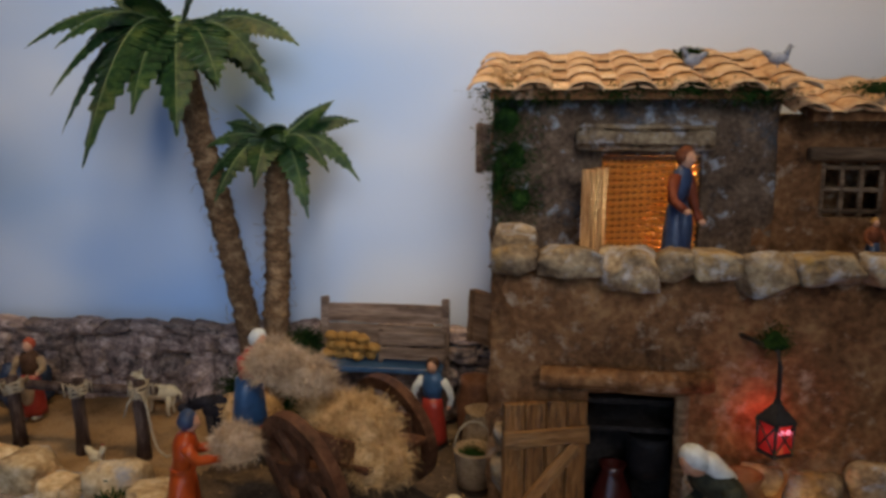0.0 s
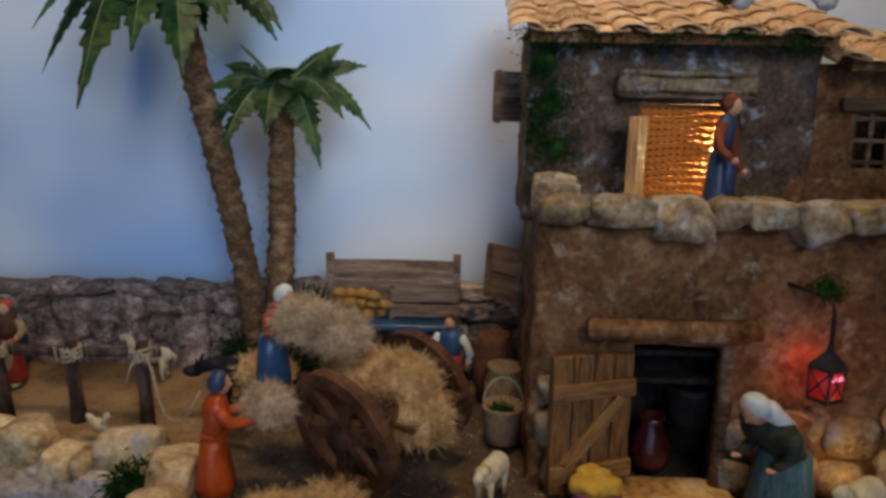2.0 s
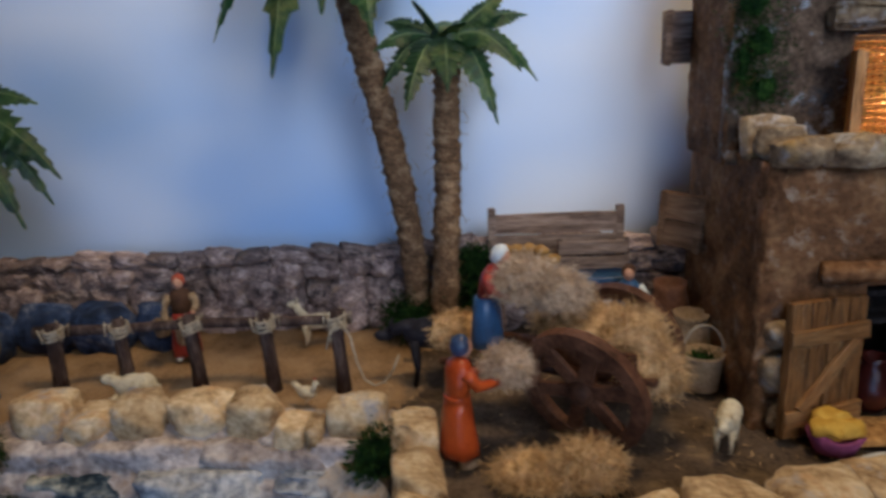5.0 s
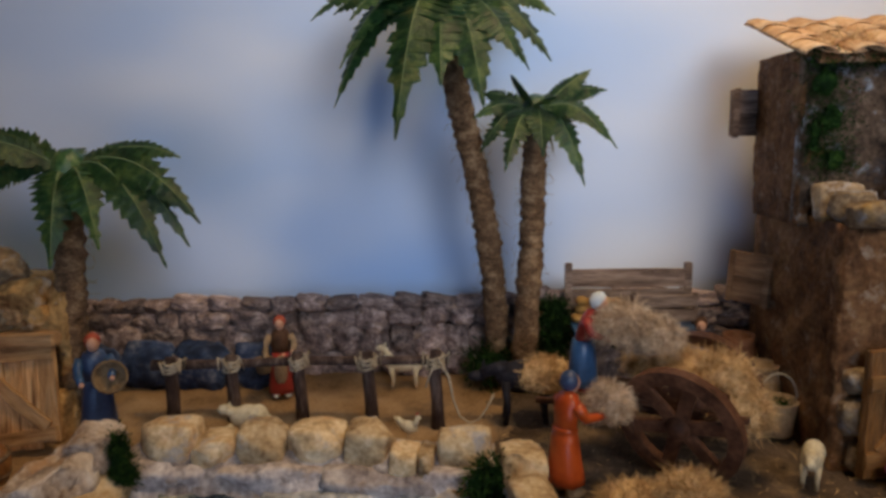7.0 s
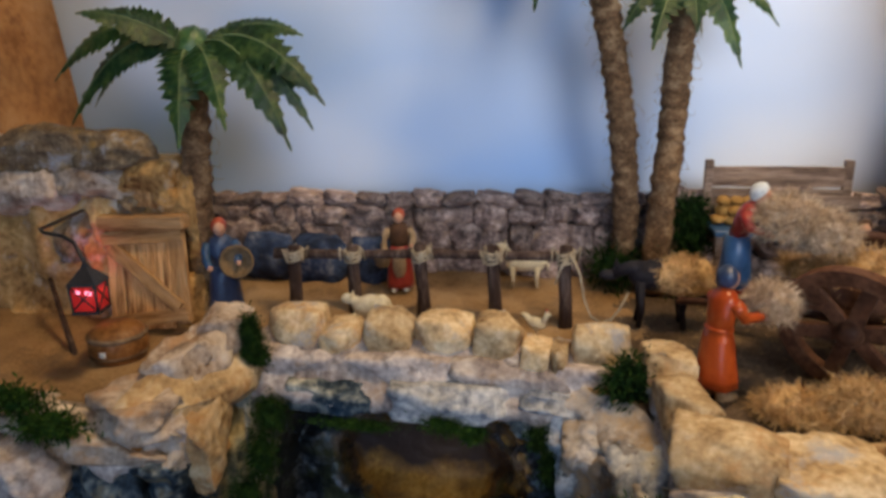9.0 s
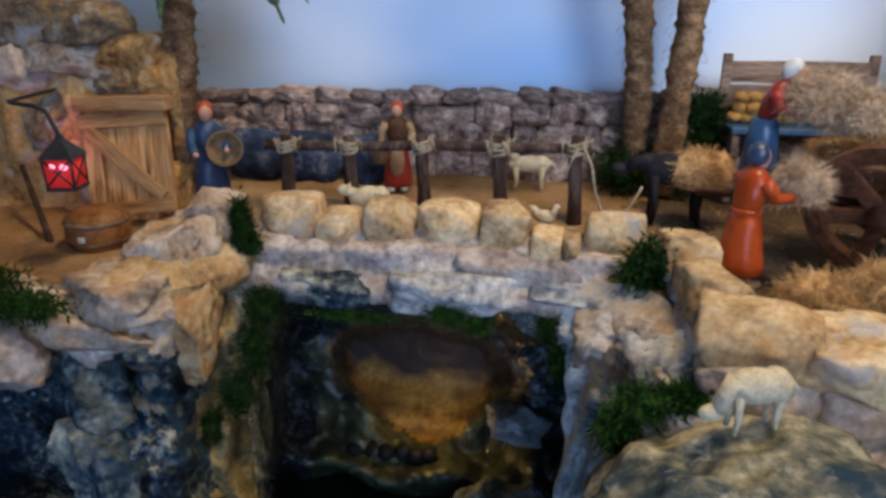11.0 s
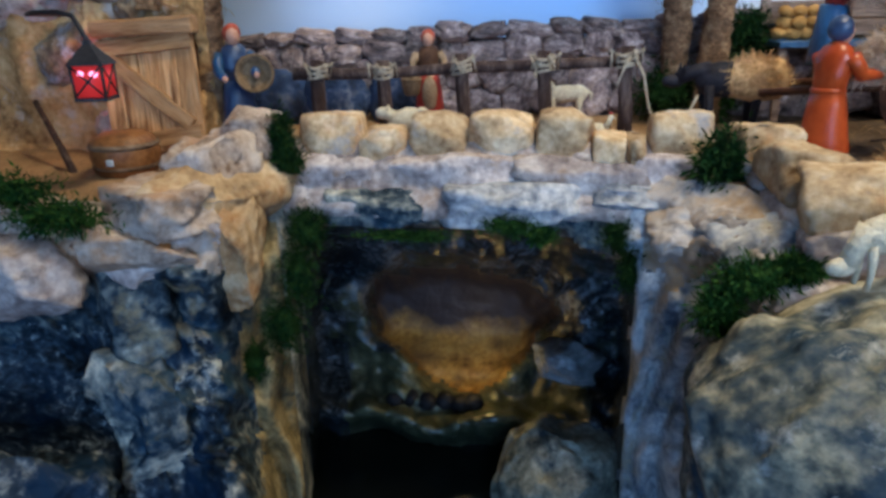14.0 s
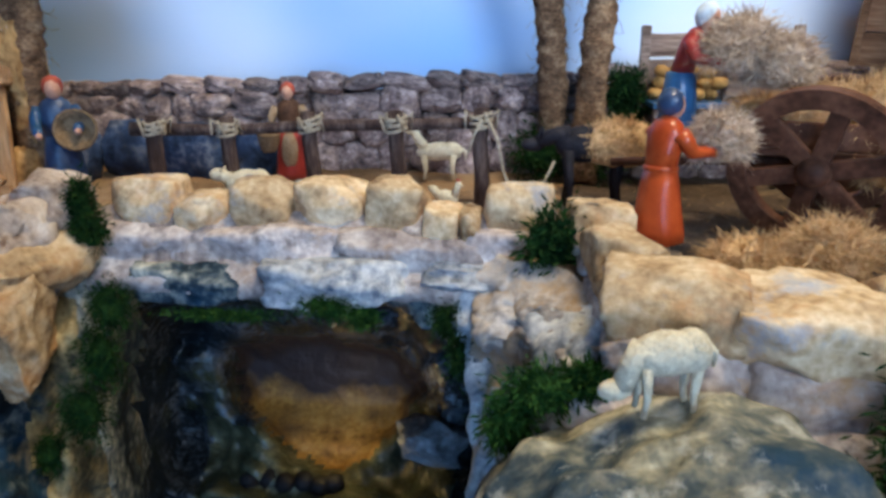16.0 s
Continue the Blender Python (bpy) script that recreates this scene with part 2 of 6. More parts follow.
WOOD_GREY = material("weathered_board", [(0.08, 0.052, 0.038), (0.25, 0.175, 0.13), (0.42, 0.32, 0.25)], 26, 5, 0.85, 0.8, 90, stretch=(0.35, 3, 3), stain=(0.05, 0.032, 0.024), stain_scale=24, stain_size=0.57, vary=0.18)
WOOD_BROWN = material("brown_board", [(0.07, 0.036, 0.018), (0.22, 0.12, 0.06), (0.36, 0.22, 0.12)], 26, 5, 0.8, 0.6, 90, stretch=(0.35, 3, 3), vary=0.15)
LOG = material("log", [(0.05, 0.03, 0.018), (0.16, 0.1, 0.056), (0.3, 0.21, 0.13)], 24, 6, 0.85, 0.9, 90, stretch=(0.3, 2, 2))
POST = material("dark_post", [(0.022, 0.013, 0.011), (0.07, 0.045, 0.036), (0.17, 0.125, 0.1)], 40, 5, 0.8, 0.8, 120, stretch=(2, 2, 0.4))
CARTWOOD = material("dark_cart_wood", [(0.03, 0.013, 0.008), (0.095, 0.042, 0.022), (0.18, 0.085, 0.045)], 30, 5, 0.55, 0.4, 90, vary=0.1)
ROPE = material("rope", [(0.3, 0.24, 0.16), (0.6, 0.52, 0.38)], 200, 3, 0.9, 0.6, 500)
HAY = material("hay", [(0.3, 0.17, 0.065), (0.6, 0.39, 0.17), (0.78, 0.56, 0.3)], 60, 4, 0.85, 0.0, vary=0.08)
HAY_GREY = material("pale_hay", [(0.3, 0.2, 0.12), (0.57, 0.42, 0.27), (0.76, 0.61, 0.44)], 60, 4, 0.85, 0.0, vary=0.08)
MAT_STRAW = material("woven_straw", [(0.34, 0.19, 0.05), (0.6, 0.38, 0.13)], 120, 3, 0.8, 0.3, 400)
straw_nodes = MAT_STRAW.node_tree.nodes
through_straw = straw_nodes.new("ShaderNodeBsdfTranslucent")
through_straw.inputs["Color"].default_value = (0.85, 0.62, 0.24, 1)
straw_mix = straw_nodes.new("ShaderNodeMixShader")
straw_mix.inputs[0].default_value = 0.6
MAT_STRAW.node_tree.links.new(straw_nodes["Principled BSDF"].outputs[0], straw_mix.inputs[1])
MAT_STRAW.node_tree.links.new(through_straw.outputs[0], straw_mix.inputs[2])
MAT_STRAW.node_tree.links.new(straw_mix.outputs[0], straw_nodes["Material Output"].inputs["Surface"])
_t = MAT_STRAW.node_tree.nodes.new("ShaderNodeBsdfTranslucent")
_t.inputs["Color"].default_value = (0.85, 0.58, 0.2, 1)
_m = MAT_STRAW.node_tree.nodes.new("ShaderNodeMixShader")
_m.inputs[0].default_value = 0.65
MAT_STRAW.node_tree.links.new(MAT_STRAW.node_tree.nodes["Principled BSDF"].outputs[0], _m.inputs[1])
MAT_STRAW.node_tree.links.new(_t.outputs[0], _m.inputs[2])
MAT_STRAW.node_tree.links.new(_m.outputs[0], MAT_STRAW.node_tree.nodes["Material Output"].inputs[0])
PALM_TRUNK = material("palm_trunk", [(0.05, 0.027, 0.013), (0.19, 0.11, 0.055), (0.42, 0.28, 0.15)], 50, 5, 0.9, 1.0, 160, stretch=(1, 1, 1.6))
FROND = material("palm_frond", [(0.01, 0.032, 0.014), (0.032, 0.092, 0.028), (0.15, 0.23, 0.06)], 30, 5, 0.4, 0.5, 120, spec=0.5, stain=(0.24, 0.25, 0.08), stain_scale=22, stain_size=0.58, vary=0.25)
FROND_RIB = material("palm_rib", [(0.12, 0.17, 0.07), (0.22, 0.28, 0.12)], 40, 3, 0.5, 0.1)
MOSS = material("moss", [(0.006, 0.018, 0.004), (0.02, 0.055, 0.008), (0.06, 0.12, 0.018)], 90, 4, 0.95, 0.0, vary=0.15)
IVY = material("dark_ivy", [(0.004, 0.012, 0.003), (0.013, 0.036, 0.006), (0.042, 0.082, 0.013)], 90, 4, 0.95, 0.0, vary=0.15)
IRON = material("black_iron", [(0.012, 0.011, 0.012), (0.03, 0.028, 0.03)], 80, 4, 0.5, 0.3, spec=0.5)
CLAY_RED = material("red_clay", [(0.03, 0.005, 0.004), (0.08, 0.014, 0.01)], 40, 4, 0.3, 0.2, spec=0.5)
CLAY_BROWN = material("brown_clay", [(0.12, 0.05, 0.025), (0.26, 0.12, 0.06)], 40, 4, 0.5, 0.2)
BASKETRY = material("basketry", [(0.12, 0.075, 0.035), (0.32, 0.22, 0.12)], 120, 3, 0.85, 0.6, 300)
BARREL = material("barrel_wood", [(0.1, 0.038, 0.01), (0.25, 0.105, 0.028), (0.36, 0.17, 0.055)], 40, 5, 0.45, 0.3, 100, spec=0.3)
SACK = material("sackcloth", [(0.24, 0.16, 0.085), (0.46, 0.33, 0.2)], 100, 4, 0.95, 0.6, 400)
BREAD = material("bread", [(0.26, 0.13, 0.03), (0.46, 0.27, 0.08)], 60, 4, 0.7, 0.4)
CLOTH_YELLOW = material("yellow_cloth", [(0.48, 0.27, 0.03), (0.68, 0.43, 0.07)], 40, 4, 0.8, 0.3)
CLOTH_PURPLE = material("purple_cloth", [(0.18, 0.045, 0.12), (0.34, 0.1, 0.24)], 40, 4, 0.8, 0.3)
SKIN = material("painted_skin", [(0.48, 0.24, 0.14), (0.62, 0.36, 0.24)], 80, 4, 0.45, 0.1)
HAIR = material("painted_hair", [(0.05, 0.025, 0.014), (0.12, 0.06, 0.03)], 120, 4, 0.6, 0.3)
HAIR_RED = material("red_scarf", [(0.3, 0.05, 0.025), (0.46, 0.1, 0.05)], 90, 4, 0.5, 0.2)
ORANGE = material("orange_glaze", [(0.3, 0.036, 0.006), (0.48, 0.085, 0.014)], 30, 5, 0.3, 0.15, spec=0.35)
RED = material("red_paint", [(0.22, 0.02, 0.014), (0.38, 0.045, 0.028)], 40, 5, 0.32, 0.15, spec=0.5)
BLUE = material("blue_paint", [(0.02, 0.055, 0.13), (0.05, 0.12, 0.25)], 40, 5, 0.35, 0.15, spec=0.5)
AUBURN = material("auburn_hair", [(0.1, 0.03, 0.014), (0.24, 0.085, 0.04)], 90, 4, 0.6, 0.3)
RUST = material("rust_paint", [(0.14, 0.03, 0.014), (0.26, 0.07, 0.03)], 40, 5, 0.4, 0.2)
BLUE_DARK = material("dark_blue_paint", [(0.015, 0.025, 0.06), (0.05, 0.08, 0.16)], 40, 5, 0.35, 0.2, spec=0.5)
TEAL = material("striped_skirt", [(0.05, 0.09, 0.085), (0.16, 0.24, 0.23)], 60, 4, 0.5, 0.2, stretch=(4, 4, 0.3))
WHITE = material("white_paint", [(0.5, 0.52, 0.5), (0.74, 0.76, 0.74)], 60, 5, 0.5, 0.2)
DOVE = material("dove_grey_paint", [(0.2, 0.21, 0.24), (0.42, 0.43, 0.46)], 80, 4, 0.6, 0.2)
FLEECE = material("fleece", [(0.54, 0.45, 0.28), (0.8, 0.71, 0.5)], 120, 4, 0.9, 0.6, 300)
DONKEY = material("donkey_hide", [(0.008, 0.007, 0.01), (0.028, 0.025, 0.03)], 60, 4, 0.6, 0.3)
BLACK_IRON_POT = material("soot", [(0.006, 0.006, 0.007), (0.018, 0.017, 0.018)], 60, 4, 0.6, 0.3)
PLASTER = material("room_plaster", [(0.2, 0.19, 0.18), (0.28, 0.27, 0.25)], 2.5, 12, 0.9, 0.15, 60)
BOARD = material("room_floor_board", [(0.14, 0.08, 0.045), (0.24, 0.15, 0.09)], 5, 8, 0.5, 0.2, stretch=(0.2, 2, 1))
RED_GLASS = glow("red_lantern_pane", (0.72, 0.025, 0.02), 0.65)
PINK_GLOW = glow("lantern_flame", (1.0, 0.22, 0.3), 5.0)
BULB_GLOW = glow("bulb_filament", (1.0, 0.72, 0.35), 40.0)

# back of the grotto: glossy ochre below, its upper shade painted in as brown
NICHE = material("shaded_glazed_niche", [(0.12, 0.06, 0.012), (0.34, 0.195, 0.04), (0.5, 0.33, 0.09)], 24, 6, 0.5, 0.7, 70, spec=0.25, stain=(0.05, 0.025, 0.01), stain_scale=18, stain_size=0.57)
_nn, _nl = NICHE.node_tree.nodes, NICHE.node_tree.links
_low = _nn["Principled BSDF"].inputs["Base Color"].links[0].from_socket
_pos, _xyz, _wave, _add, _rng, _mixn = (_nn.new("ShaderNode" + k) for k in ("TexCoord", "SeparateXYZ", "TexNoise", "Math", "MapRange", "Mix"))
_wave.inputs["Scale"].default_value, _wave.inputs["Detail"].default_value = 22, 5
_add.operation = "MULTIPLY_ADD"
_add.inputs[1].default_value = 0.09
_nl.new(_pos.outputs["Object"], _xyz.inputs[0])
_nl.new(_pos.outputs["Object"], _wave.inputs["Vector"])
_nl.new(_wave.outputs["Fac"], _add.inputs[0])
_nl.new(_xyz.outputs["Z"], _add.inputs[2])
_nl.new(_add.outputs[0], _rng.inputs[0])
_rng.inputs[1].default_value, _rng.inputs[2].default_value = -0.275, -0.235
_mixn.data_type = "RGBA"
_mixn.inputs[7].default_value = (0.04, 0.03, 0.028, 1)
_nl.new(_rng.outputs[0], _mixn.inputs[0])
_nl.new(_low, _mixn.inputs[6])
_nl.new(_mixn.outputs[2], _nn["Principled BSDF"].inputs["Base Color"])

# painted sky: airbrushed blue with soft slanting clouds, paler towards the house
PAINTED_SKY = bpy.data.materials.new("painted_sky")
PAINTED_SKY.use_nodes = True
_n, _l = PAINTED_SKY.node_tree.nodes, PAINTED_SKY.node_tree.links
_tc, _mp = _n.new("ShaderNodeTexCoord"), _n.new("ShaderNodeMapping")
_mp.inputs["Rotation"].default_value = (0, radians(38), 0)
_mp.inputs["Scale"].default_value = (1.0, 1, 2.2)
_l.new(_tc.outputs["Object"], _mp.inputs["Vector"])
_c1 = _n.new("ShaderNodeTexNoise")
_c1.inputs["Scale"].default_value, _c1.inputs["Detail"].default_value, _c1.inputs["Roughness"].default_value = 2.6, 1.5, 0.35
_l.new(_mp.outputs[0], _c1.inputs["Vector"])
_r = _n.new("ShaderNodeValToRGB")
_r.color_ramp.elements[0].position, _r.color_ramp.elements[1].position = 0.3, 0.72
_r.color_ramp.elements[0].color, _r.color_ramp.elements[1].color = (0.4, 0.6, 0.95, 1), (0.82, 0.88, 0.97, 1)
_l.new(_c1.outputs["Fac"], _r.inputs[0])
_sx = _n.new("ShaderNodeSeparateXYZ")
_l.new(_tc.outputs["Object"], _sx.inputs[0])
_up = _n.new("ShaderNodeMapRange")
_up.interpolation_type = "SMOOTHSTEP"
_up.inputs[1].default_value, _up.inputs[2].default_value = -0.2, 0.5
_l.new(_sx.outputs["X"], _up.inputs[0])
_mx = _n.new("ShaderNodeMix")
_mx.data_type = "RGBA"
_mx.inputs[7].default_value = (0.82, 0.84, 0.86, 1)
_k = _n.new("ShaderNodeMath")
_k.operation = "MULTIPLY"
_k.inputs[1].default_value = 0.75
_l.new(_up.outputs[0], _k.inputs[0])
_l.new(_k.outputs[0], _mx.inputs[0])
_l.new(_r.outputs[0], _mx.inputs[6])
_g = _n.new("ShaderNodeTexNoise")
_g.inputs["Scale"].default_value, _g.inputs["Detail"].default_value = 60, 4
_bp = _n.new("ShaderNodeBump")
_bp.inputs["Strength"].default_value, _bp.inputs["Distance"].default_value = 0.08, 0.003
_l.new(_tc.outputs["Object"], _g.inputs["Vector"])
_l.new(_g.outputs["Fac"], _bp.inputs["Height"])
_l.new(_mx.outputs[2], _n["Principled BSDF"].inputs["Base Color"])
_l.new(_bp.outputs[0], _n["Principled BSDF"].inputs["Normal"])
_n["Principled BSDF"].inputs["Roughness"].default_value = 0.75

WATER = bpy.data.materials.new("pool_water")
WATER.use_nodes = True
_b = WATER.node_tree.nodes["Principled BSDF"]
_b.inputs["Base Color"].default_value = (0.006, 0.008, 0.007, 1)
_b.inputs["Transmission Weight"].default_value, _b.inputs["Roughness"].default_value, _b.inputs["IOR"].default_value = 0.35, 0.05, 1.33
_wv = WATER.node_tree.nodes.new("ShaderNodeTexNoise")
_wv.inputs["Scale"].default_value, _wv.inputs["Detail"].default_value = 60, 2
_wb = WATER.node_tree.nodes.new("ShaderNodeBump")
_wb.inputs["Strength"].default_value, _wb.inputs["Distance"].default_value = 0.25, 0.004
WATER.node_tree.links.new(_wv.outputs["Fac"], _wb.inputs["Height"])
WATER.node_tree.links.new(_wb.outputs[0], _b.inputs["Normal"])

GLASS = bpy.data.materials.new("window_glass")
GLASS.use_nodes = True
GLASS.node_tree.nodes["Principled BSDF"].inputs["Transmission Weight"].default_value = 1.0
GLASS.node_tree.nodes["Principled BSDF"].inputs["Roughness"].default_value = 0.02


# ---------------------------------------------------------------- mesh helpers
def mesh_of(name, bm, mats, smooth=True):
    me = bpy.data.meshes.new(name)
    bmesh.ops.recalc_face_normals(bm, faces=bm.faces)
    if smooth:
        for f in bm.faces:
            f.smooth = True
    bm.to_mesh(me)
    bm.free()
    for m in (mats if isinstance(mats, (list, tuple)) else [mats]):
        me.materials.append(m)
    return me


def part(name, bm, mats, parent=None, label="", smooth=True, m=None, kind=""):
    ob = new(name, mesh_of(name, bm, mats, smooth) if isinstance(bm, bmesh.types.BMesh) else bm)
    if parent:
        ob.parent = parent
    if m is not None:
        ob.matrix_basis = m
    return tagged(ob, label, kind=kind)


def thing(name, label, category, m=None, group="", kind=""):
    ob = new(name)
    ob.empty_display_size = 0.02
    ob.matrix_basis = m or Matrix()
    return tagged(ob, label, category, group, kind)


def solid(name, bm, mats, label, category, m=None, group="", kind="", smooth=True):
    ob = part(name, bm, mats, None, label, smooth, m)
    return tagged(ob, label, category, group, kind)


def box(bm, size, m=None, bevel=0.0, jitter=0.0, cuts=0, mat=0, seed=0):
    """A box with its base centre at the origin."""
    t = bmesh.new()
    bmesh.ops.create_cube(t, size=1, matrix=Matrix.Translation((0, 0, size[2] / 2)) @ Matrix.Diagonal((*size, 1)))
    if cuts:
        bmesh.ops.subdivide_edges(t, edges=t.edges[:], cuts=cuts, use_grid_fill=True)
    if bevel:
        sharp = [e for e in t.edges if len(e.link_faces) == 2 and e.calc_face_angle() > 0.7]
        bmesh.ops.bevel(t, geom=sharp, offset=bevel, segments=2, profile=0.6, affect="EDGES")
    rough(t, jitter, 60, seed)
    add(bm, t, m, mat)


def add(bm, t, m=None, mat=0):
    """Moves the temporary mesh t into bm."""
    if m is not None:
        bmesh.ops.transform(t, matrix=m, verts=t.verts)
    made = {v: bm.verts.new(v.co) for v in t.verts}
    for f in t.faces:
        try:
            g = bm.faces.new([made[v] for v in f.verts])
            g.material_index = f.material_index or mat
            g.smooth = f.smooth
        except ValueError:
            pass
    t.free()


def rough(bm, amount, scale, seed=0.0):
    if amount:
        for v in bm.verts:
            v.co += amount * noise.turbulence_vector(v.co * scale + Vector((seed * 3.7, seed * 1.3, seed)), 3, False)


def lathe(bm, rings, seg=16, m=None, mat=0, squash=1.0, closed=True):
    """rings: radius, height from the bottom up."""
    t = bmesh.new()
    loops = []
    for r, z in rings:
        loops.append([t.verts.new((r * math.cos(2 * math.pi * i / seg), r * squash * math.sin(2 * math.pi * i / seg), z)) for i in range(seg)])
    for a, b in zip(loops, loops[1:]):
        for i in range(seg):
            t.faces.new((a[i], a[(i + 1) % seg], b[(i + 1) % seg], b[i]))
    if closed:
        t.faces.new(loops[0][::-1])
        t.faces.new(loops[-1])
    add(bm, t, m, mat)


def tube(bm, points, radii, seg=8, mat=0, m=None):
    """A tapered tube along points."""
    t = bmesh.new()
    pts = [Vector(p) for p in points]
    if not isinstance(radii, (list, tuple)):
        radii = [radii] * len(pts)
    loops = []
    for i, p in enumerate(pts):
        d = (pts[min(i + 1, len(pts) - 1)] - pts[max(i - 1, 0)]).normalized()
        side = d.cross(Vector((0.13, 0.29, 0.95))).normalized()
        up = side.cross(d)
        loops.append([t.verts.new(p + radii[i] * (math.cos(2 * math.pi * k / seg) * side + math.sin(2 * math.pi * k / seg) * up)) for k in range(seg)])
    for a, b in zip(loops, loops[1:]):
        for i in range(seg):
            t.faces.new((a[i], a[(i + 1) % seg], b[(i + 1) % seg], b[i]))
    t.faces.new(loops[0][::-1])
    t.faces.new(loops[-1])
    add(bm, t, m, mat)


def ball(bm, centre, radii, m=None, mat=0, level=2, amount=0.0, scale=40, seed=0.0):
    t = bmesh.new()
    bmesh.ops.create_icosphere(t, subdivisions=level, radius=1)
    r = radii if isinstance(radii, (list, tuple)) else (radii,) * 3
    bmesh.ops.transform(t, matrix=Matrix.Translation(centre) @ Matrix.Diagonal((*r, 1)), verts=t.verts)
    rough(t, amount, scale, seed)
    add(bm, t, m, mat)


def facets(co, planes):
    """Cuts a point back to the planes (normal, distance), a little softly."""
    for n, d in planes:
        k = co.dot(n) - d
        if k > 0:
            co = co - n * k * 0.9
    return co


def cut_planes(seed, count, near, far):
    rng = random.Random(round(seed * 1000))
    return [(Vector((rng.gauss(0, 1), rng.gauss(0, 1), rng.gauss(0, 1))).normalized(), rng.uniform(near, far)) for _ in range(count)]


def stone_mesh(name, size, mat, seed, blocky=0.55, amount=0.08, level=3):
    """A worn, uneven stone about the origin, between a ball and a block, with chipped flats."""
    t = bmesh.new()
    bmesh.ops.create_icosphere(t, subdivisions=level, radius=1)
    off = Vector((seed * 5.1, seed * 2.3, -seed * 3.3))
    planes = cut_planes(seed, 7, 0.86, 1.08)
    for v in t.verts:
        c = v.co
        k = max(abs(c.x), abs(c.y), abs(c.z))
        p = facets(c.lerp(c / k, blocky), planes)
        p += amount * 2.0 * noise.noise_vector(c * 1.1 + off) + amount * 1.2 * noise.noise_vector(c * 2.7 + off) + amount * 0.6 * noise.noise_vector(c * 7 + off)
        v.co = Vector((p.x * size[0] / 2, p.y * size[1] / 2, p.z * size[2] / 2))
    return mesh_of(name, t, mat)


def boulder_mesh(name, size, mat, seed, level=5, amount=0.16):
    """A large craggy rock with flats, ledges and creases."""
    t = bmesh.new()
    bmesh.ops.create_icosphere(t, subdivisions=level, radius=1.12)
    off = Vector((seed * 4.7, -seed * 2.9, seed * 1.7))
    planes = cut_planes(seed, 16, 0.62, 0.98)
    for v in t.verts:
        c = v.co.copy()
        p = facets(c, planes)
        ridge = noise.ridged_multi_fractal(c * 1.1 + off, 1.0, 2.1, 5, 1.0, 2.0) - 1.0
        p += p * (amount * 0.6 * ridge + amount * 0.9 * noise.noise(c * 1.3 + off)) + amount * 0.55 * noise.noise_vector(c * 3.1 + off) + amount * 0.3 * noise.noise_vector(c * 8 + off)
        v.co = Vector((p.x * size[0] / 2, p.y * size[1] / 2, p.z * size[2] / 2))
    return mesh_of(name, t, mat)


def sheet(x0, x1, z0, z1, res, holes=(), thick=0.02, amount=0.004, scale=18, seed=0.0, edge=0.0):
    """A rough upright wall in the plane y = 0, its face towards -y, with holes (x0, x1, z0, z1) through it."""
    bm = bmesh.new()
    xs = sorted({round(x0 + (x1 - x0) * i / max(1, round((x1 - x0) / res)), 4) for i in range(round((x1 - x0) / res) + 1)} | {h[k] for h in holes for k in (0, 1) if x0 < h[k] < x1})
    zs = sorted({round(z0 + (z1 - z0) * i / max(1, round((z1 - z0) / res)), 4) for i in range(round((z1 - z0) / res) + 1)} | {h[k] for h in holes for k in (2, 3) if z0 < h[k] < z1})
    grid = {}
    for side, y in ((0, 0.0), (1, thick)):
        for i, x in enumerate(xs):
            for j, z in enumerate(zs):
                p = Vector((x, y, z))
                if side == 0:
                    q = Vector((x, 0, z)) * scale + Vector((seed, seed * 2, 0))
                    p.y -= amount * (noise.noise(q) * 1.3 + 0.6 * noise.noise(q * 2.7) + 0.3 * noise.noise(q * 7))
                grid[side, i, j] = p
    def inside(i, j):
        cx, cz = (xs[i] + xs[i + 1]) / 2, (zs[j] + zs[j + 1]) / 2
        return any(h[0] < cx < h[1] and h[2] < cz < h[3] for h in holes)
    cells = {(i, j) for i in range(len(xs) - 1) for j in range(len(zs) - 1) if not inside(i, j)}
    used = {}
    def vert(s, i, j):
        if (s, i, j) not in used:
            used[s, i, j] = bm.verts.new(grid[s, i, j])
        return used[s, i, j]
    for i, j in cells:
        bm.faces.new([vert(0, a, b) for a, b in ((i, j), (i + 1, j), (i + 1, j + 1), (i, j + 1))])
        bm.faces.new([vert(1, a, b) for a, b in ((i, j), (i, j + 1), (i + 1, j + 1), (i + 1, j))])
        for (di, dj), (a, b) in {(-1, 0): ((0, 0), (0, 1)), (1, 0): ((1, 1), (1, 0)), (0, -1): ((1, 0), (0, 0)), (0, 1): ((0, 1), (1, 1))}.items():
            if (i + di, j + dj) not in cells:
                p, q = (i + a[0], j + a[1]), (i + b[0], j + b[1])
                bm.faces.new((vert(0, *p), vert(0, *q), vert(1, *q), vert(1, *p)))
    return bm


def plank(bm, length, width, thick, m, seed=0, mat=0):
    """A board along x with worn edges."""
    t = bmesh.new()
    bmesh.ops.create_cube(t, size=1, matrix=Matrix.Diagonal((length, thick, width, 1)))
    bmesh.ops.subdivide_edges(t, edges=[e for e in t.edges if abs((e.verts[0].co - e.verts[1].co).x) > length / 2], cuts=7)
    for v in t.verts:
        n = noise.noise_vector(v.co * 45 + Vector((seed, seed * 2, 0)))
        v.co += Vector((n.x * 0.0018 * (abs(v.co.x) > length * 0.49), n.y * 0.0008, n.z * 0.0013))
    bmesh.ops.bevel(t, geom=[e for e in t.edges if e.calc_face_angle(0) > 0.9], offset=min(thick, width) * 0.12, segments=1, affect="EDGES")
    add(bm, t, m, mat)


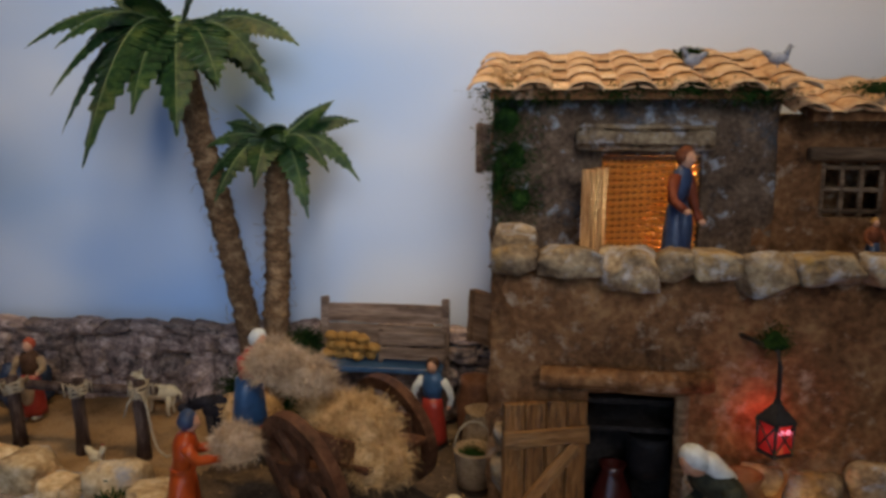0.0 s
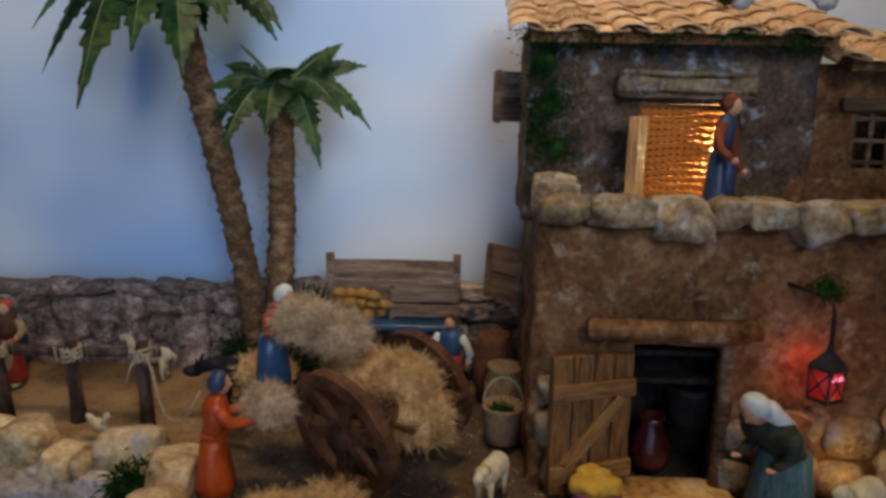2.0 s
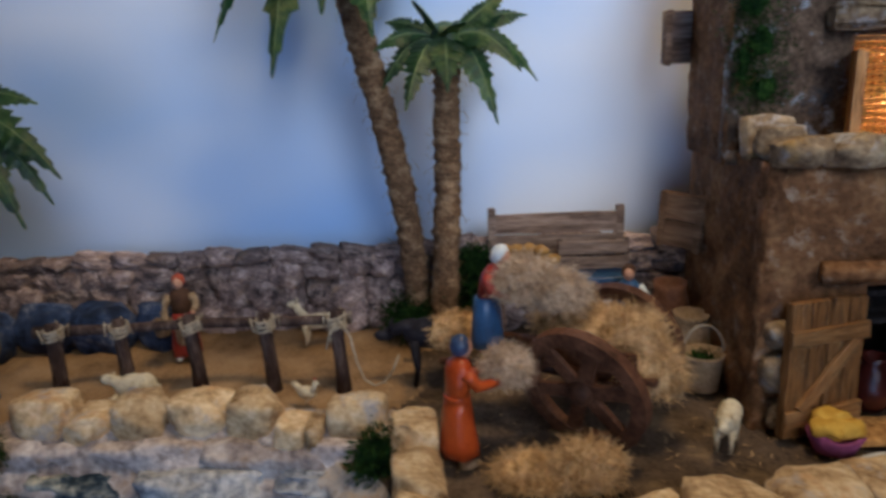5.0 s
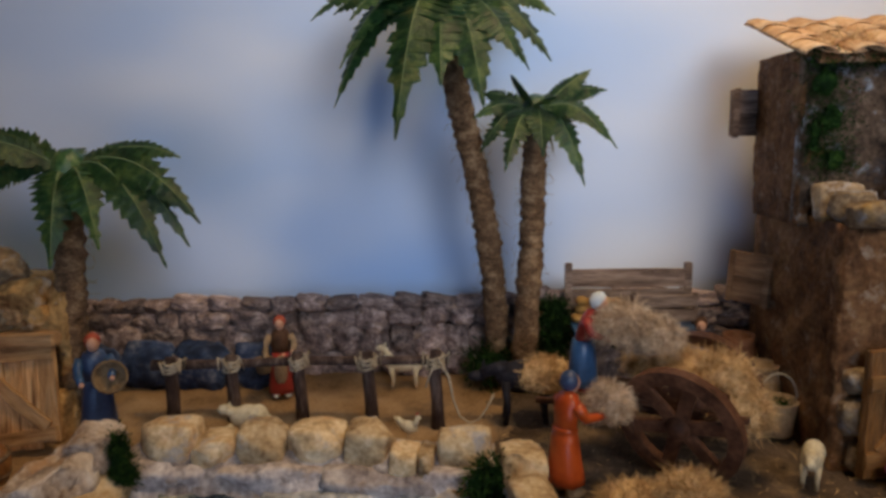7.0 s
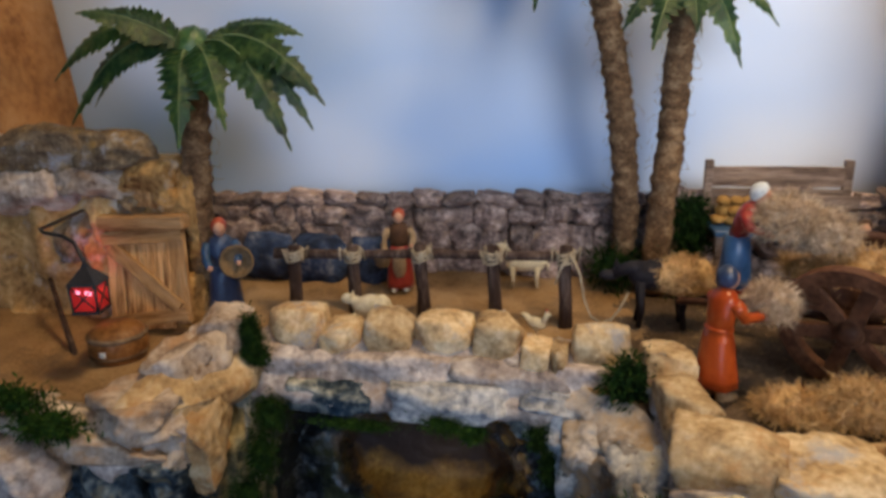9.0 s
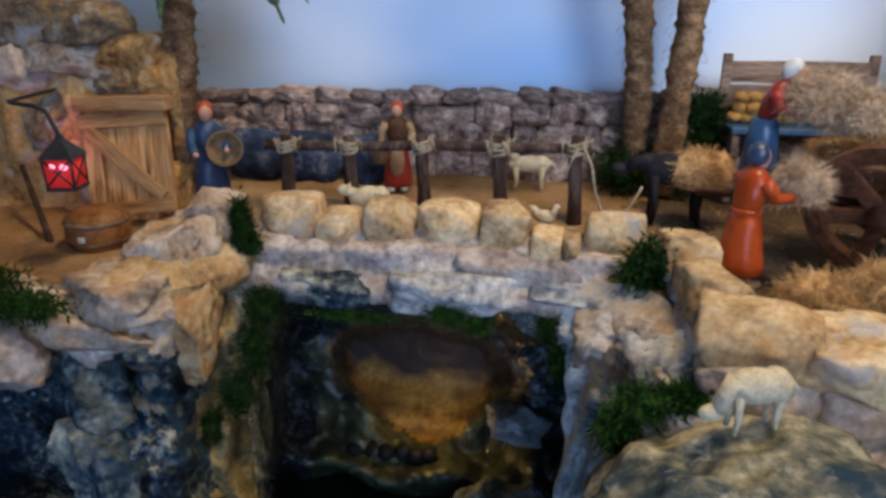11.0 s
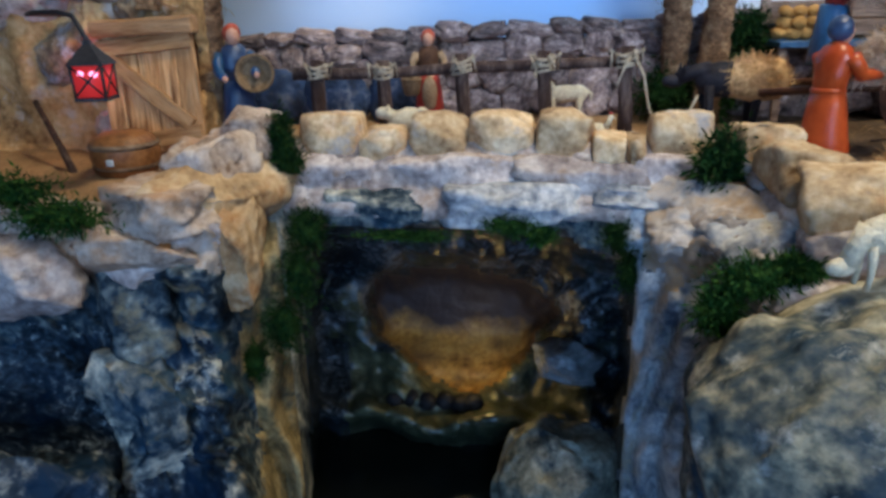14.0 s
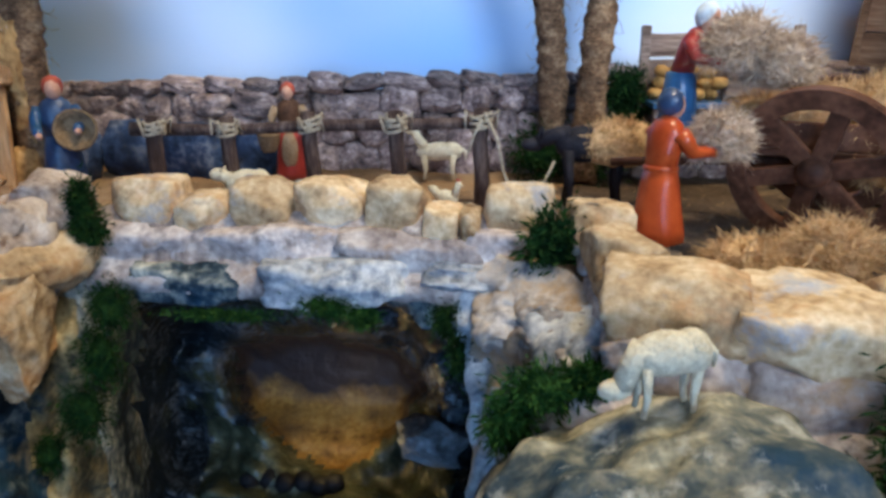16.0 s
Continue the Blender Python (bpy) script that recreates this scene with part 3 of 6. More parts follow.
def straw(bm, place, count, length, width, rng, mat=0, spread=1.0):
    """Loose stalks; place(rng) gives a point and the outward way there."""
    for _ in range(count):
        p, out = place(rng)
        d = (out * 0.5 + Vector((rng.uniform(-1, 1), rng.uniform(-1, 1), rng.uniform(-0.9, 0.9))) * spread).normalized()
        s = d.cross(Vector((rng.uniform(-1, 1), rng.uniform(-1, 1), rng.uniform(-1, 1)))).normalized() * width / 2
        k = length * rng.uniform(0.5, 1.2)
        bend = Vector((rng.uniform(-1, 1), rng.uniform(-1, 1), rng.uniform(-1, 0.4))) * k * 0.22
        a, b, c = p - d * k * 0.3, p + d * k * 0.3 + bend * 0.3, p + d * k * 0.75 + bend
        v = [bm.verts.new(q) for q in (a - s, a + s, b + s, b - s, c)]
        for f in ((v[0], v[1], v[2], v[3]), (v[3], v[2], v[4])):
            bm.faces.new(f).material_index = mat


def on_lump(centre, radii, lower=-0.6):
    c, r = Vector(centre), Vector(radii)
    def place(rng):
        while True:
            d = Vector((rng.gauss(0, 1), rng.gauss(0, 1), rng.gauss(0, 1))).normalized()
            if d.z > lower:
                return c + Vector((d.x * r.x, d.y * r.y, d.z * r.z)) * rng.uniform(0.82, 1.02), d
    return place


def hay_mesh(lumps, count, rng, length=0.03, width=0.0007):
    bm = bmesh.new()
    for i, (c, r) in enumerate(lumps):
        ball(bm, c, tuple(0.86 * k for k in r), level=3, amount=0.006, scale=40, seed=i + len(lumps))
        straw(bm, on_lump(c, r), count, length, width, rng, spread=0.85)
    return bm


def moss_mesh(places, rng, size=0.006, count=420, core=0.62):
    """Tufts of small leaves about each place (centre, radii)."""
    bm = bmesh.new()
    for i, (c, r) in enumerate(places):
        ball(bm, c, tuple(core * k for k in r), level=3, amount=0.006, scale=70, seed=i * 3.1 + c[0] * 50)
        for _ in range(count * 4):
            d = Vector((rng.gauss(0, 0.46), rng.gauss(0, 0.46), rng.gauss(0, 0.46)))
            p = Vector(c) + Vector((d.x * r[0], d.y * r[1], d.z * r[2]))
            w = (d * 0.6 + Vector((rng.uniform(-1, 1), rng.uniform(-1.2, 0.4), rng.uniform(-1, 1)))).normalized()
            s = w.cross(Vector((rng.uniform(-1, 1), rng.uniform(-1, 1), rng.uniform(-1, 1)))).normalized()
            k = size * rng.uniform(0.5, 1.2)
            bm.faces.new([bm.verts.new(q) for q in (p, p + w * k * 0.5 + s * k * 0.11, p + w * k, p + w * k * 0.5 - s * k * 0.11)])
    return bm


# ---------------------------------------------------------------- the room round the display
def slab(name, size, m, mat, label, category="wall"):
    bm = bmesh.new()
    box(bm, size, cuts=0)
    return solid(name, bm, mat, label, category, m, kind="structure", smooth=False)


slab("floor", (5.2, 2.9, 0.06), pose(-0.3, -0.3, -0.98), BOARD, "brown wooden floor of the room", "floor")
slab("ceiling", (5.2, 2.9, 0.06), pose(-0.3, -0.3, 1.72), PLASTER, "plain pale plaster ceiling", "ceiling")
slab("wall_west", (0.08, 2.9, 2.64), pose(-2.9, -0.3, -0.92), PLASTER, "plain pale plaster room wall")
slab("wall_east", (0.08, 2.9, 2.64), pose(2.3, -0.3, -0.92), PLASTER, "plain pale plaster room wall")
# The opening and its frame are an unseen addition that backs the cool fill.
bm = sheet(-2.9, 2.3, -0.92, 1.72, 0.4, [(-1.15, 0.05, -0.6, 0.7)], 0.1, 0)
solid("wall_south", bm, PLASTER, "pale plaster room wall, opening added for the fill light", "wall", pose(0, -1.7, 0), kind="structure", smooth=False)
win = thing("added_window", "unseen white framed window added behind the fill light", "window", pose(-0.55, -1.66, -0.6), kind="structure")
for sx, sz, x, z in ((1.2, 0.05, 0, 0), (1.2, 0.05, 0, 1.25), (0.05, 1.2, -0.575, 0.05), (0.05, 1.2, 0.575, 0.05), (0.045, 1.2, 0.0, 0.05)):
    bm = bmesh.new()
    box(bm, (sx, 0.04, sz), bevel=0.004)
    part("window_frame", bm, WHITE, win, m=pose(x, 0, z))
bm = bmesh.new()
box(bm, (4.6, 0.02, 2.2))
solid("backdrop", bm, PAINTED_SKY, "wall painted as a pale blue sky with soft clouds", "backdrop", pose(-0.35, 1.05, -0.5), kind="structure", smooth=False)
bm = bmesh.new()
box(bm, (5.2, 0.06, 2.64))
solid("wall_north", bm, PLASTER, "plain room wall behind the painted sky", "wall", pose(-0.3, 1.12, -0.92), kind="structure", smooth=False)
bm = bmesh.new()
box(bm, (2.6, 1.0, 0.04), pose(0, 0, 0.46), bevel=0.004)
for x in (-1.2, 1.2):
    for y in (-0.42, 0.42):
        box(bm, (0.07, 0.07, 0.46), pose(x, y, 0))
solid("display_table", bm, BOARD, "brown wooden table that carries the whole display", "table", pose(-0.35, 0.52, -0.92))


# ---------------------------------------------------------------- ground and rock face
def step(a, b, v):
    k = min(1.0, max(0.0, (v - a) / (b - a)))
    return k * k * (3 - 2 * k)


def front_edge(x):
    """How far the upper ground reaches towards the front at x."""
    return 0.5 + 0.155 * step(-0.93, -0.85, x) - 0.05 * step(-0.5, -0.46, x) - 0.113 * step(-0.45, -0.37, x)


def mouth(a, c):
    """1 inside the mouth of the grotto, 0 on the open face."""
    wob = 0.006 * noise.noise(Vector((a * 30, c * 30, 1.7)))
    left = -0.826 - 0.02 * step(0.05, 0.2, -c)
    right = -0.585 + 0.086 * step(0.04, 0.1, -c)
    return step(left, left + 0.03, a + wob) * (1 - step(right - 0.022, right, a + wob)) * step(0.05, 0.064, -c + wob)


def niche(a, c):
    """1 inside the bowl at the back of the grotto, wide above and narrow below."""
    wide = 0.05 + 0.042 * step(-0.23, -0.115, c)
    wob = Vector((a * 34, c * 34, 5.1))
    q = (abs((a + 0.673) / wide) ** 2.6 + abs((c + 0.157) / 0.066) ** 2.6) ** (1 / 2.6)
    return 1 - step(0.84, 1.1, q + 0.16 * noise.noise(wob) + 0.08 * noise.noise(wob * 2.7))


def creases(p):
    """Chipped rock: flats with creases between them, about 0."""
    d = noise.voronoi(p)[0]
    return (d[0] - 0.35) - 0.35 * max(0.0, 0.22 - (d[1] - d[0])) / 0.22


def face_depth(a, c):
    """How far back the rock lies, on the way from the front through (a, c)."""
    d = -c
    y = 0.495 + 0.09 * step(-0.93, -0.86, a) + 0.075 * step(-0.85, -0.81, a)
    y -= 0.06 * step(-0.56, -0.5, a) + 0.12 * step(-0.52, -0.36, a)
    y -= 0.22 * max(0.0, d - 0.22) * (1 - step(-0.9, -0.86, a)) + 0.25 * max(0.0, d - 0.1) * step(-0.47, -0.4, a)
    q = Vector((a * 9 + c * 5, 0.4, c * 9 - a * 4))
    relief = 0.05 * creases(q * 1.0) + 0.02 * creases(q * 2.7 + Vector((3, 1, 2))) + 0.016 * noise.noise(q * 1.6) + 0.007 * noise.noise(q * 5.5) + 0.004 * noise.noise(q * 13)
    # upright folds of rock on the right of the mouth
    fold = step(-0.53, -0.5, a) * (1 - step(-0.455, -0.43, a)) * step(0.07, 0.12, d)
    sway = a - 0.02 * math.sin(d * 14 + 0.6) - 0.004 * noise.noise(Vector((a * 25, c * 25, 8)))
    relief = relief * (1 - 0.25 * fold) - 0.016 * fold * abs(math.sin((sway + 0.5) * math.pi / 0.026))
    # the smooth ochre rib on the left of the mouth
    rib_at = -0.872 + 0.02 * step(0.2, 0.38, d) + 0.006 * math.sin(d * 40)
    rib = math.exp(-((a - rib_at) / 0.013) ** 2) * step(0.15, 0.21, d)
    relief = relief * (1 - 0.8 * rib) - 0.028 * rib
    y += relief * step(0.0, 0.025, d)
    m = mouth(a, c)
    sill = 0.03 * noise.noise(Vector((a * 14, 0.2, 7.3))) + 0.012 * noise.noise(Vector((a * 45, c * 20, 7.3)))
    bowl = niche(a, c)
    inside = 0.8 + (0.025 * noise.noise(q * 1.3 + Vector((9, 0, 0))) + 0.05 * creases(q * 2.4 + Vector((5, 5, 0)))) * (1 - 0.75 * bowl)
    inside -= 0.05 * step(0.2, 0.25, d) * (1 - bowl) + 0.07 * (1 - step(0.06, 0.1, d)) + 0.03 * step(-0.6, -0.55, a)
    # the sill stands out, and the rock under it falls back, deepest on either side
    under = 0.05 + 0.17 * math.exp(-((a + 0.735) / 0.032) ** 2) + 0.15 * math.exp(-((a + 0.6) / 0.022) ** 2)
    inside += under * step(0.27, 0.31, d + sill) - 0.05 * step(0.25, 0.265, d + sill)
    inside += 0.085 * bowl * (1 - 0.75 * step(0.15, 0.21, d))
    return y + (inside - y) * m


VIEW_X, VIEW_Z = -0.6, 0.15
across = [-1.5 + 0.015 * i for i in range(26)] + [-1.11 + 0.0045 * i for i in range(176)] + [-0.31 + 0.0145 * i for i in range(57)]
down = [-0.0045 * i for i in range(1, 80)] + [-0.36 - 0.02 * i for i in range(1, 12)]
bm = bmesh.new()
rows = []
for a in across:
    line = []
    e = front_edge(a)
    for k in range(30):
        y = 1.05 + (e - 1.05) * k / 29
        q = Vector((a * 14, y * 14, 0.3))
        line.append(((a, y, 0.007 * noise.noise(q) + 0.003 * noise.noise(q * 3.4) - 0.004), 0, 4 if a > -0.43 + 0.06 * noise.noise(Vector((a * 11, y * 11, 3))) else 0))
    for c in down:
        blend = step(0.0, 0.07, -c)
        y = e + (face_depth(a, c) - e) * step(0.0, 0.03, -c)
        k = (y / 0.6 - 1) * blend
        spread = k * step(-1.3, -1.12, a) * (1 - step(-0.36, -0.2, a))
        j = 0.02 * noise.noise(Vector((a * 26, c * 26, 4))) + 0.008 * noise.noise(Vector((a * 80, c * 80, 4)))
        mat = 8 if a > -0.515 else 1
        if a < -0.93 + j and c < -0.19 - j:
            mat = 9
        if a < -0.86 and c > -0.1 + j or a > -0.5 and c > -0.1 + 2 * j:
            mat = 5
        if -0.895 + j < a < -0.846 and c < -0.06 - j:
            mat = 6
        # inside the mouth the rock colour carries the shade of the grotto
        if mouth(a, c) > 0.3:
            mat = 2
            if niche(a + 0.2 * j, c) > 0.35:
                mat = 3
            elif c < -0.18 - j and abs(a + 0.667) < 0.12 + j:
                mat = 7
        line.append(((a + (a - VIEW_X) * spread, y, max(-0.43, c + (c - VIEW_Z) * k)), 1, mat))
    rows.append([(bm.verts.new(p), mat) for p, _, mat in line])
for r0, r1 in zip(rows, rows[1:]):
    for k in range(len(r0) - 1):
        f = bm.faces.new((r0[k][0], r1[k][0], r1[k + 1][0], r0[k + 1][0]))
        f.material_index = r0[k + 1][1]
solid("ground", bm, [SAND, ROCK, ROCK_WET_SHADED, NICHE, DARK_GROUND, ROCK_PINK, OCHRE_STREAK, ROCK_OLIVE, ROCK_GREY, ROCK_DARK], "sandy upper ground that breaks off in a painted rock face", "ground", kind="structure")

bm = bmesh.new()
bmesh.ops.create_grid(bm, x_segments=24, y_segments=16, size=0.5)
solid("water", bm, WATER, "still dark water in the grotto pool", "water", Matrix.Translation((-0.665, 0.56, -0.392)) @ Matrix.Diagonal((0.46, 0.42, 1, 1)), kind="structure")

RNG = random.Random(7)


def stones(name, label, group, rows, mat, blocky=0.6, amount=0.07, category="stone", level=3):
    """rows: x, y, z of the middle, its size and its turn."""
    for i, (x, y, z, sx, sy, sz, turn) in enumerate(rows):
        me = stone_mesh(name, (sx * 1.07, sy, sz * 1.06), mat, hash_of(name) + i * 1.37, blocky, amount, level)
        solid(name, me, mat, label, category, pose(x, y, z, RNG.uniform(-4, 4), RNG.uniform(-4, 4), turn), group)


def hash_of(s):
    return sum(ord(c) * (i + 1) for i, c in enumerate(s)) % 97 / 7


# low wall over the grotto: capstones, a course below them, the slabs of the lip
caps = []
for a, b, top, y in ((-0.832, -0.77, 0.047, 0.667), (-0.77, -0.724, 0.033, 0.664), (-0.721, -0.664, 0.046, 0.667), (-0.661, -0.6, 0.047, 0.667), (-0.598, -0.542, 0.049, 0.667), (-0.545, -0.513, 0.03, 0.656), (-0.512, -0.494, 0.029, 0.656), (-0.492, -0.433, 0.048, 0.665)):
    caps.append(((a + b) / 2, y, (top - 0.006) / 2, (b - a) * 0.96, 0.056, top + 0.004, RNG.uniform(-5, 5)))
stones("capstone", "pale sandy capstone of the low wall over the grotto", "capstones over the grotto", caps, CAP, 0.66, 0.055, level=4)
stones("course_stone", "long grey stone in the low wall under the capstones", "grey course stones",
       [(-0.79, 0.655, -0.008, 0.13, 0.056, 0.036, 2), (-0.675, 0.652, -0.008, 0.125, 0.056, 0.036, -2), (-0.56, 0.65, -0.008, 0.125, 0.058, 0.035, 1), (-0.465, 0.652, -0.005, 0.085, 0.05, 0.034, 5)], COURSE, 0.78, 0.06, level=4)
stones("ledge_course_stone", "grey-white block under the ledge stones", "blocks under the ledge",
       [(-0.885, 0.545, -0.045, 0.075, 0.085, 0.055, -14), (-0.935, 0.505, -0.05, 0.1, 0.06, 0.055, -18), (-1.0, 0.455, -0.055, 0.085, 0.06, 0.06, -6), (-1.085, 0.465, -0.06, 0.085, 0.06, 0.06, 6)], COURSE, 0.76, 0.1, level=4)
stones("lip_slab", "pale slab that roofs the mouth of the grotto", "slabs over the grotto mouth",
       [(-0.618, 0.64, -0.034, 0.122, 0.088, 0.043, -3), (-0.5, 0.645, -0.027, 0.09, 0.085, 0.03, 8)], ROCK_GREY, 0.7, 0.08, level=5)
stones("lip_slab", "dark blue-green slab that roofs the mouth of the grotto", "slabs over the grotto mouth", [(-0.742, 0.648, -0.041, 0.118, 0.078, 0.038, 3)], ROCK, 0.7, 0.08, level=5)
bm = bmesh.new()
lines = []
for i in range(110):
    x = -0.845 + 0.0038 * i
    line = []
    for n, (y, z) in enumerate(((0.692, 0.016), (0.654, 0.02), (0.643, 0.01), (0.634, 0.002), (0.631, -0.008), (0.63, -0.018), (0.622, -0.026), (0.612, -0.034), (0.612, -0.046), (0.692, -0.05))):
        q = Vector((x * 40, y * 40, z * 40))
        line.append(bm.verts.new((x, y + 0.006 * noise.noise(q) + 0.003 * noise.noise(q * 3), z + 0.004 * noise.noise(q + Vector((7, 0, 0))))))
    lines.append(line)
for l0, l1 in zip(lines, lines[1:]):
    for n in range(len(l0)):
        bm.faces.new((l0[n - 1], l0[n], l1[n], l1[n - 1]))
bm.faces.new(lines[0])
bm.faces.new(lines[-1])
bmesh.ops.recalc_face_normals(bm, faces=bm.faces)
solid("wall_mortar", bm, COURSE, "rough grey mortar between the stones of the low wall", "mortar", kind="structure")
# wall that runs to the front, and the front row before the house
stones("edge_stone", "pale squared capstone on the wall beside the orange robed figure", "capstones towards the front",
       [(-0.402, 0.628, 0.022, 0.042, 0.08, 0.044, 8), (-0.391, 0.555, 0.016, 0.044, 0.078, 0.042, 8), (-0.366, 0.488, 0.012, 0.078, 0.064, 0.044, -12)], CAP, 0.86, 0.06, level=4)
stones("base_stone", "grey-white stone under the squared capstones", "stones under the capstones",
       [(-0.4, 0.618, -0.016, 0.046, 0.088, 0.046, 8), (-0.388, 0.545, -0.022, 0.05, 0.085, 0.048, 8), (-0.36, 0.482, -0.024, 0.09, 0.066, 0.046, -12), (-0.285, 0.472, -0.03, 0.09, 0.066, 0.046, 3), (-0.375, 0.472, -0.06, 0.1, 0.07, 0.05, -10), (-0.29, 0.46, -0.068, 0.11, 0.07, 0.05, 2), (-0.327, 0.476, -0.044, 0.08, 0.06, 0.05, -4)], COURSE, 0.84, 0.07, level=4)
stones("front_stone", "flat pale stone in the front row before the yard", "front row stones",
       [(-0.30, 0.475, 0.004, 0.085, 0.075, 0.05, 5), (-0.215, 0.50, 0.006, 0.075, 0.07, 0.046, 8), (-0.135, 0.52, 0.008, 0.075, 0.075, 0.045, 10), (-0.058, 0.545, 0.01, 0.075, 0.075, 0.04, 8),
        (0.018, 0.56, 0.006, 0.07, 0.07, 0.036, 14), (0.09, 0.565, 0.006, 0.07, 0.065, 0.036, -6), (0.165, 0.56, 0.01, 0.075, 0.07, 0.044, 4), (0.245, 0.565, 0.012, 0.08, 0.075, 0.05, 0)], CAP, 0.74, 0.08, level=4)
stones("ledge_stone", "pale rough stone on the ledge beside the grotto", "stones left of the grotto",
       [(-0.872, 0.625, 0.022, 0.05, 0.07, 0.06, -14), (-0.882, 0.568, 0.008, 0.052, 0.085, 0.062, -12), (-0.9, 0.507, -0.012, 0.075, 0.08, 0.05, -30), (-0.985, 0.49, -0.03, 0.08, 0.06, 0.05, -8), (-1.06, 0.5, -0.034, 0.08, 0.06, 0.05, 5)], LEDGE, 0.66, 0.15, level=4)


def boulder(label, x, y, z, size, mat, seed, turn=0, group="boulders round the grotto", amount=0.16):
    solid("boulder", boulder_mesh("boulder", size, mat, seed, 5, amount), mat, label, "rock", pose(x, y, z, 0, 0, turn), group)


lamb_rock = solid("boulder", stone_mesh("boulder", (0.245, 0.2, 0.275), ROCK_WARM, 4.6, 0.26, 0.06, 6), ROCK_WARM, "large rounded grey rock that the lamb stands on", "rock", pose(-0.362, 0.395, -0.15, 0, -25, 8), "boulders round the grotto")
boulder("pale pinkish bank of rock under the edge stones", -0.452, 0.6, -0.05, (0.12, 0.13, 0.08), ROCK_PINK, 8.2, 5)
boulder("pale grey bank of rock below the edge stones", -0.412, 0.535, -0.05, (0.11, 0.12, 0.1), ROCK_GREY, 9.6, 25)
boulder("pale ochre rock under the ledge stones", -0.868, 0.548, -0.06, (0.075, 0.09, 0.12), OCHRE_PALE, 12.9, 10, amount=0.14)
boulder("rough pale bank of plaster that carries the ledge stones", -0.88, 0.565, -0.016, (0.075, 0.2, 0.085), OCHRE_PALE, 41.3, -16, amount=0.1)
boulder("rough pale bank of plaster that carries the ledge stones", -0.985, 0.505, -0.042, (0.25, 0.085, 0.07), LEDGE, 43.9, -4, amount=0.1)
boulder("blue-grey painted rock below the ledge", -0.945, 0.515, -0.1, (0.11, 0.09, 0.12), ROCK, 14.4, -8, amount=0.16)
boulder("blue-grey painted rock with sharp pale ridges", -0.925, 0.5, -0.2, (0.13, 0.1, 0.15), ROCK, 16.8, 35, amount=0.2)
boulder("dark blue-grey rock low beside the pool", -1.03, 0.42, -0.27, (0.2, 0.13, 0.17), ROCK_DARK, 19.6, 0, amount=0.2)
boulder("olive-grey rock standing in the pool", -0.56, 0.635, -0.355, (0.17, 0.12, 0.17), ROCK_OLIVE_PALE, 21.3, 30, amount=0.1)
boulder("grey-white stone inside the grotto", -0.556, 0.752, -0.266, (0.1, 0.06, 0.055), ROCK_WET_PALE, 24.9, -10, amount=0.1)
boulder("dark rock at the foot of the display", -0.36, 0.33, -0.3, (0.3, 0.18, 0.24), ROCK_DARK, 31.4, 0)
for i, x in enumerate((-0.772, -0.752, -0.73, -0.708, -0.688, -0.672)):
    me = stone_mesh("pebble", (0.026, 0.024, 0.024), BLACK_IRON_POT, i + 40.0, 0.2, 0.06, 2)
    solid("pebble", me, BLACK_IRON_POT, "small black wet pebble on the pool sill", "pebble", pose(x, 0.748 + 0.006 * (i % 2), -0.336, 0, 0, i * 40), "pebbles on the sill")


# ---------------------------------------------------------------- fence, door and rock on the left
def log_post(name, label, x, y, h, r, group):
    t = thing(name, label, "post", pose(x, y, -0.004, RNG.uniform(-3, 3), RNG.uniform(-3, 3), RNG.uniform(0, 90)), group)
    bm = bmesh.new()
    tube(bm, [(0, 0, 0), (0.0006, 0, h * 0.35), (-0.0008, 0, h * 0.7), (0, 0, h)], [r * 1.1, r, r * 0.95, r * 0.9], 10)
    rough(bm, 0.0015, 60, x)
    part("trunk", bm, POST, t)
    bm = bmesh.new()
    for k in range(5):
        z = h * (0.81 + 0.028 * k)
        tilt = 0.0025 * (-1) ** k
        tube(bm, [((r * 1.25) * math.cos(a), (r * 1.25) * math.sin(a), z + tilt * math.cos(a)) for a in [i * math.pi / 7 for i in range(15)]], 0.0017, 5)
    for k in range(4):
        a = k * 1.35 + x * 40
        tube(bm, [(r * 1.2 * math.cos(a), r * 1.2 * math.sin(a), h * 0.9), (r * 2.0 * math.cos(a), r * 2 * math.sin(a), h * 0.97), (r * 1.9 * math.cos(a + .4), r * 1.9 * math.sin(a + .4), h * 0.8)], 0.0015, 5)
    part("rope_lashing", bm, ROPE, t, "pale rope lashing")
    return t


FENCE = ((-0.851, 0.766, 0.094), (-0.774, 0.783, 0.092), (-0.682, 0.782, 0.098), (-0.589, 0.778, 0.1), (-0.503, 0.775, 0.104))
for x, y, h in FENCE:
    log_post("fence_post", "dark round fence post lashed with pale rope", x, y, h, 0.0085, "fence posts")
rail = thing("fence_rail", "dark horizontal pole lashed to the fence posts", "rail")
bm = bmesh.new()
tube(bm, [(x - (0.03 if i == 0 else 0) + (0.012 if i == 4 else 0), y + 0.0125, h - 0.02) for i, (x, y, h) in enumerate(FENCE)], [0.0072, 0.0066, 0.007, 0.0062, 0.006], 10)
rough(bm, 0.0015, 50, 2)
part("pole", bm, POST, rail)
bm = bmesh.new()
tube(bm, [(-0.497, 0.766, 0.088), (-0.488, 0.762, 0.07), (-0.482, 0.76, 0.04), (-0.474, 0.758, 0.02), (-0.462, 0.757, 0.012), (-0.45, 0.757, 0.017), (-0.44, 0.758, 0.032), (-0.432, 0.76, 0.05)], 0.0014, 6)
solid("rope", bm, ROPE, "thin pale rope from the fence post to the donkey", "rope")
bm = bmesh.new()
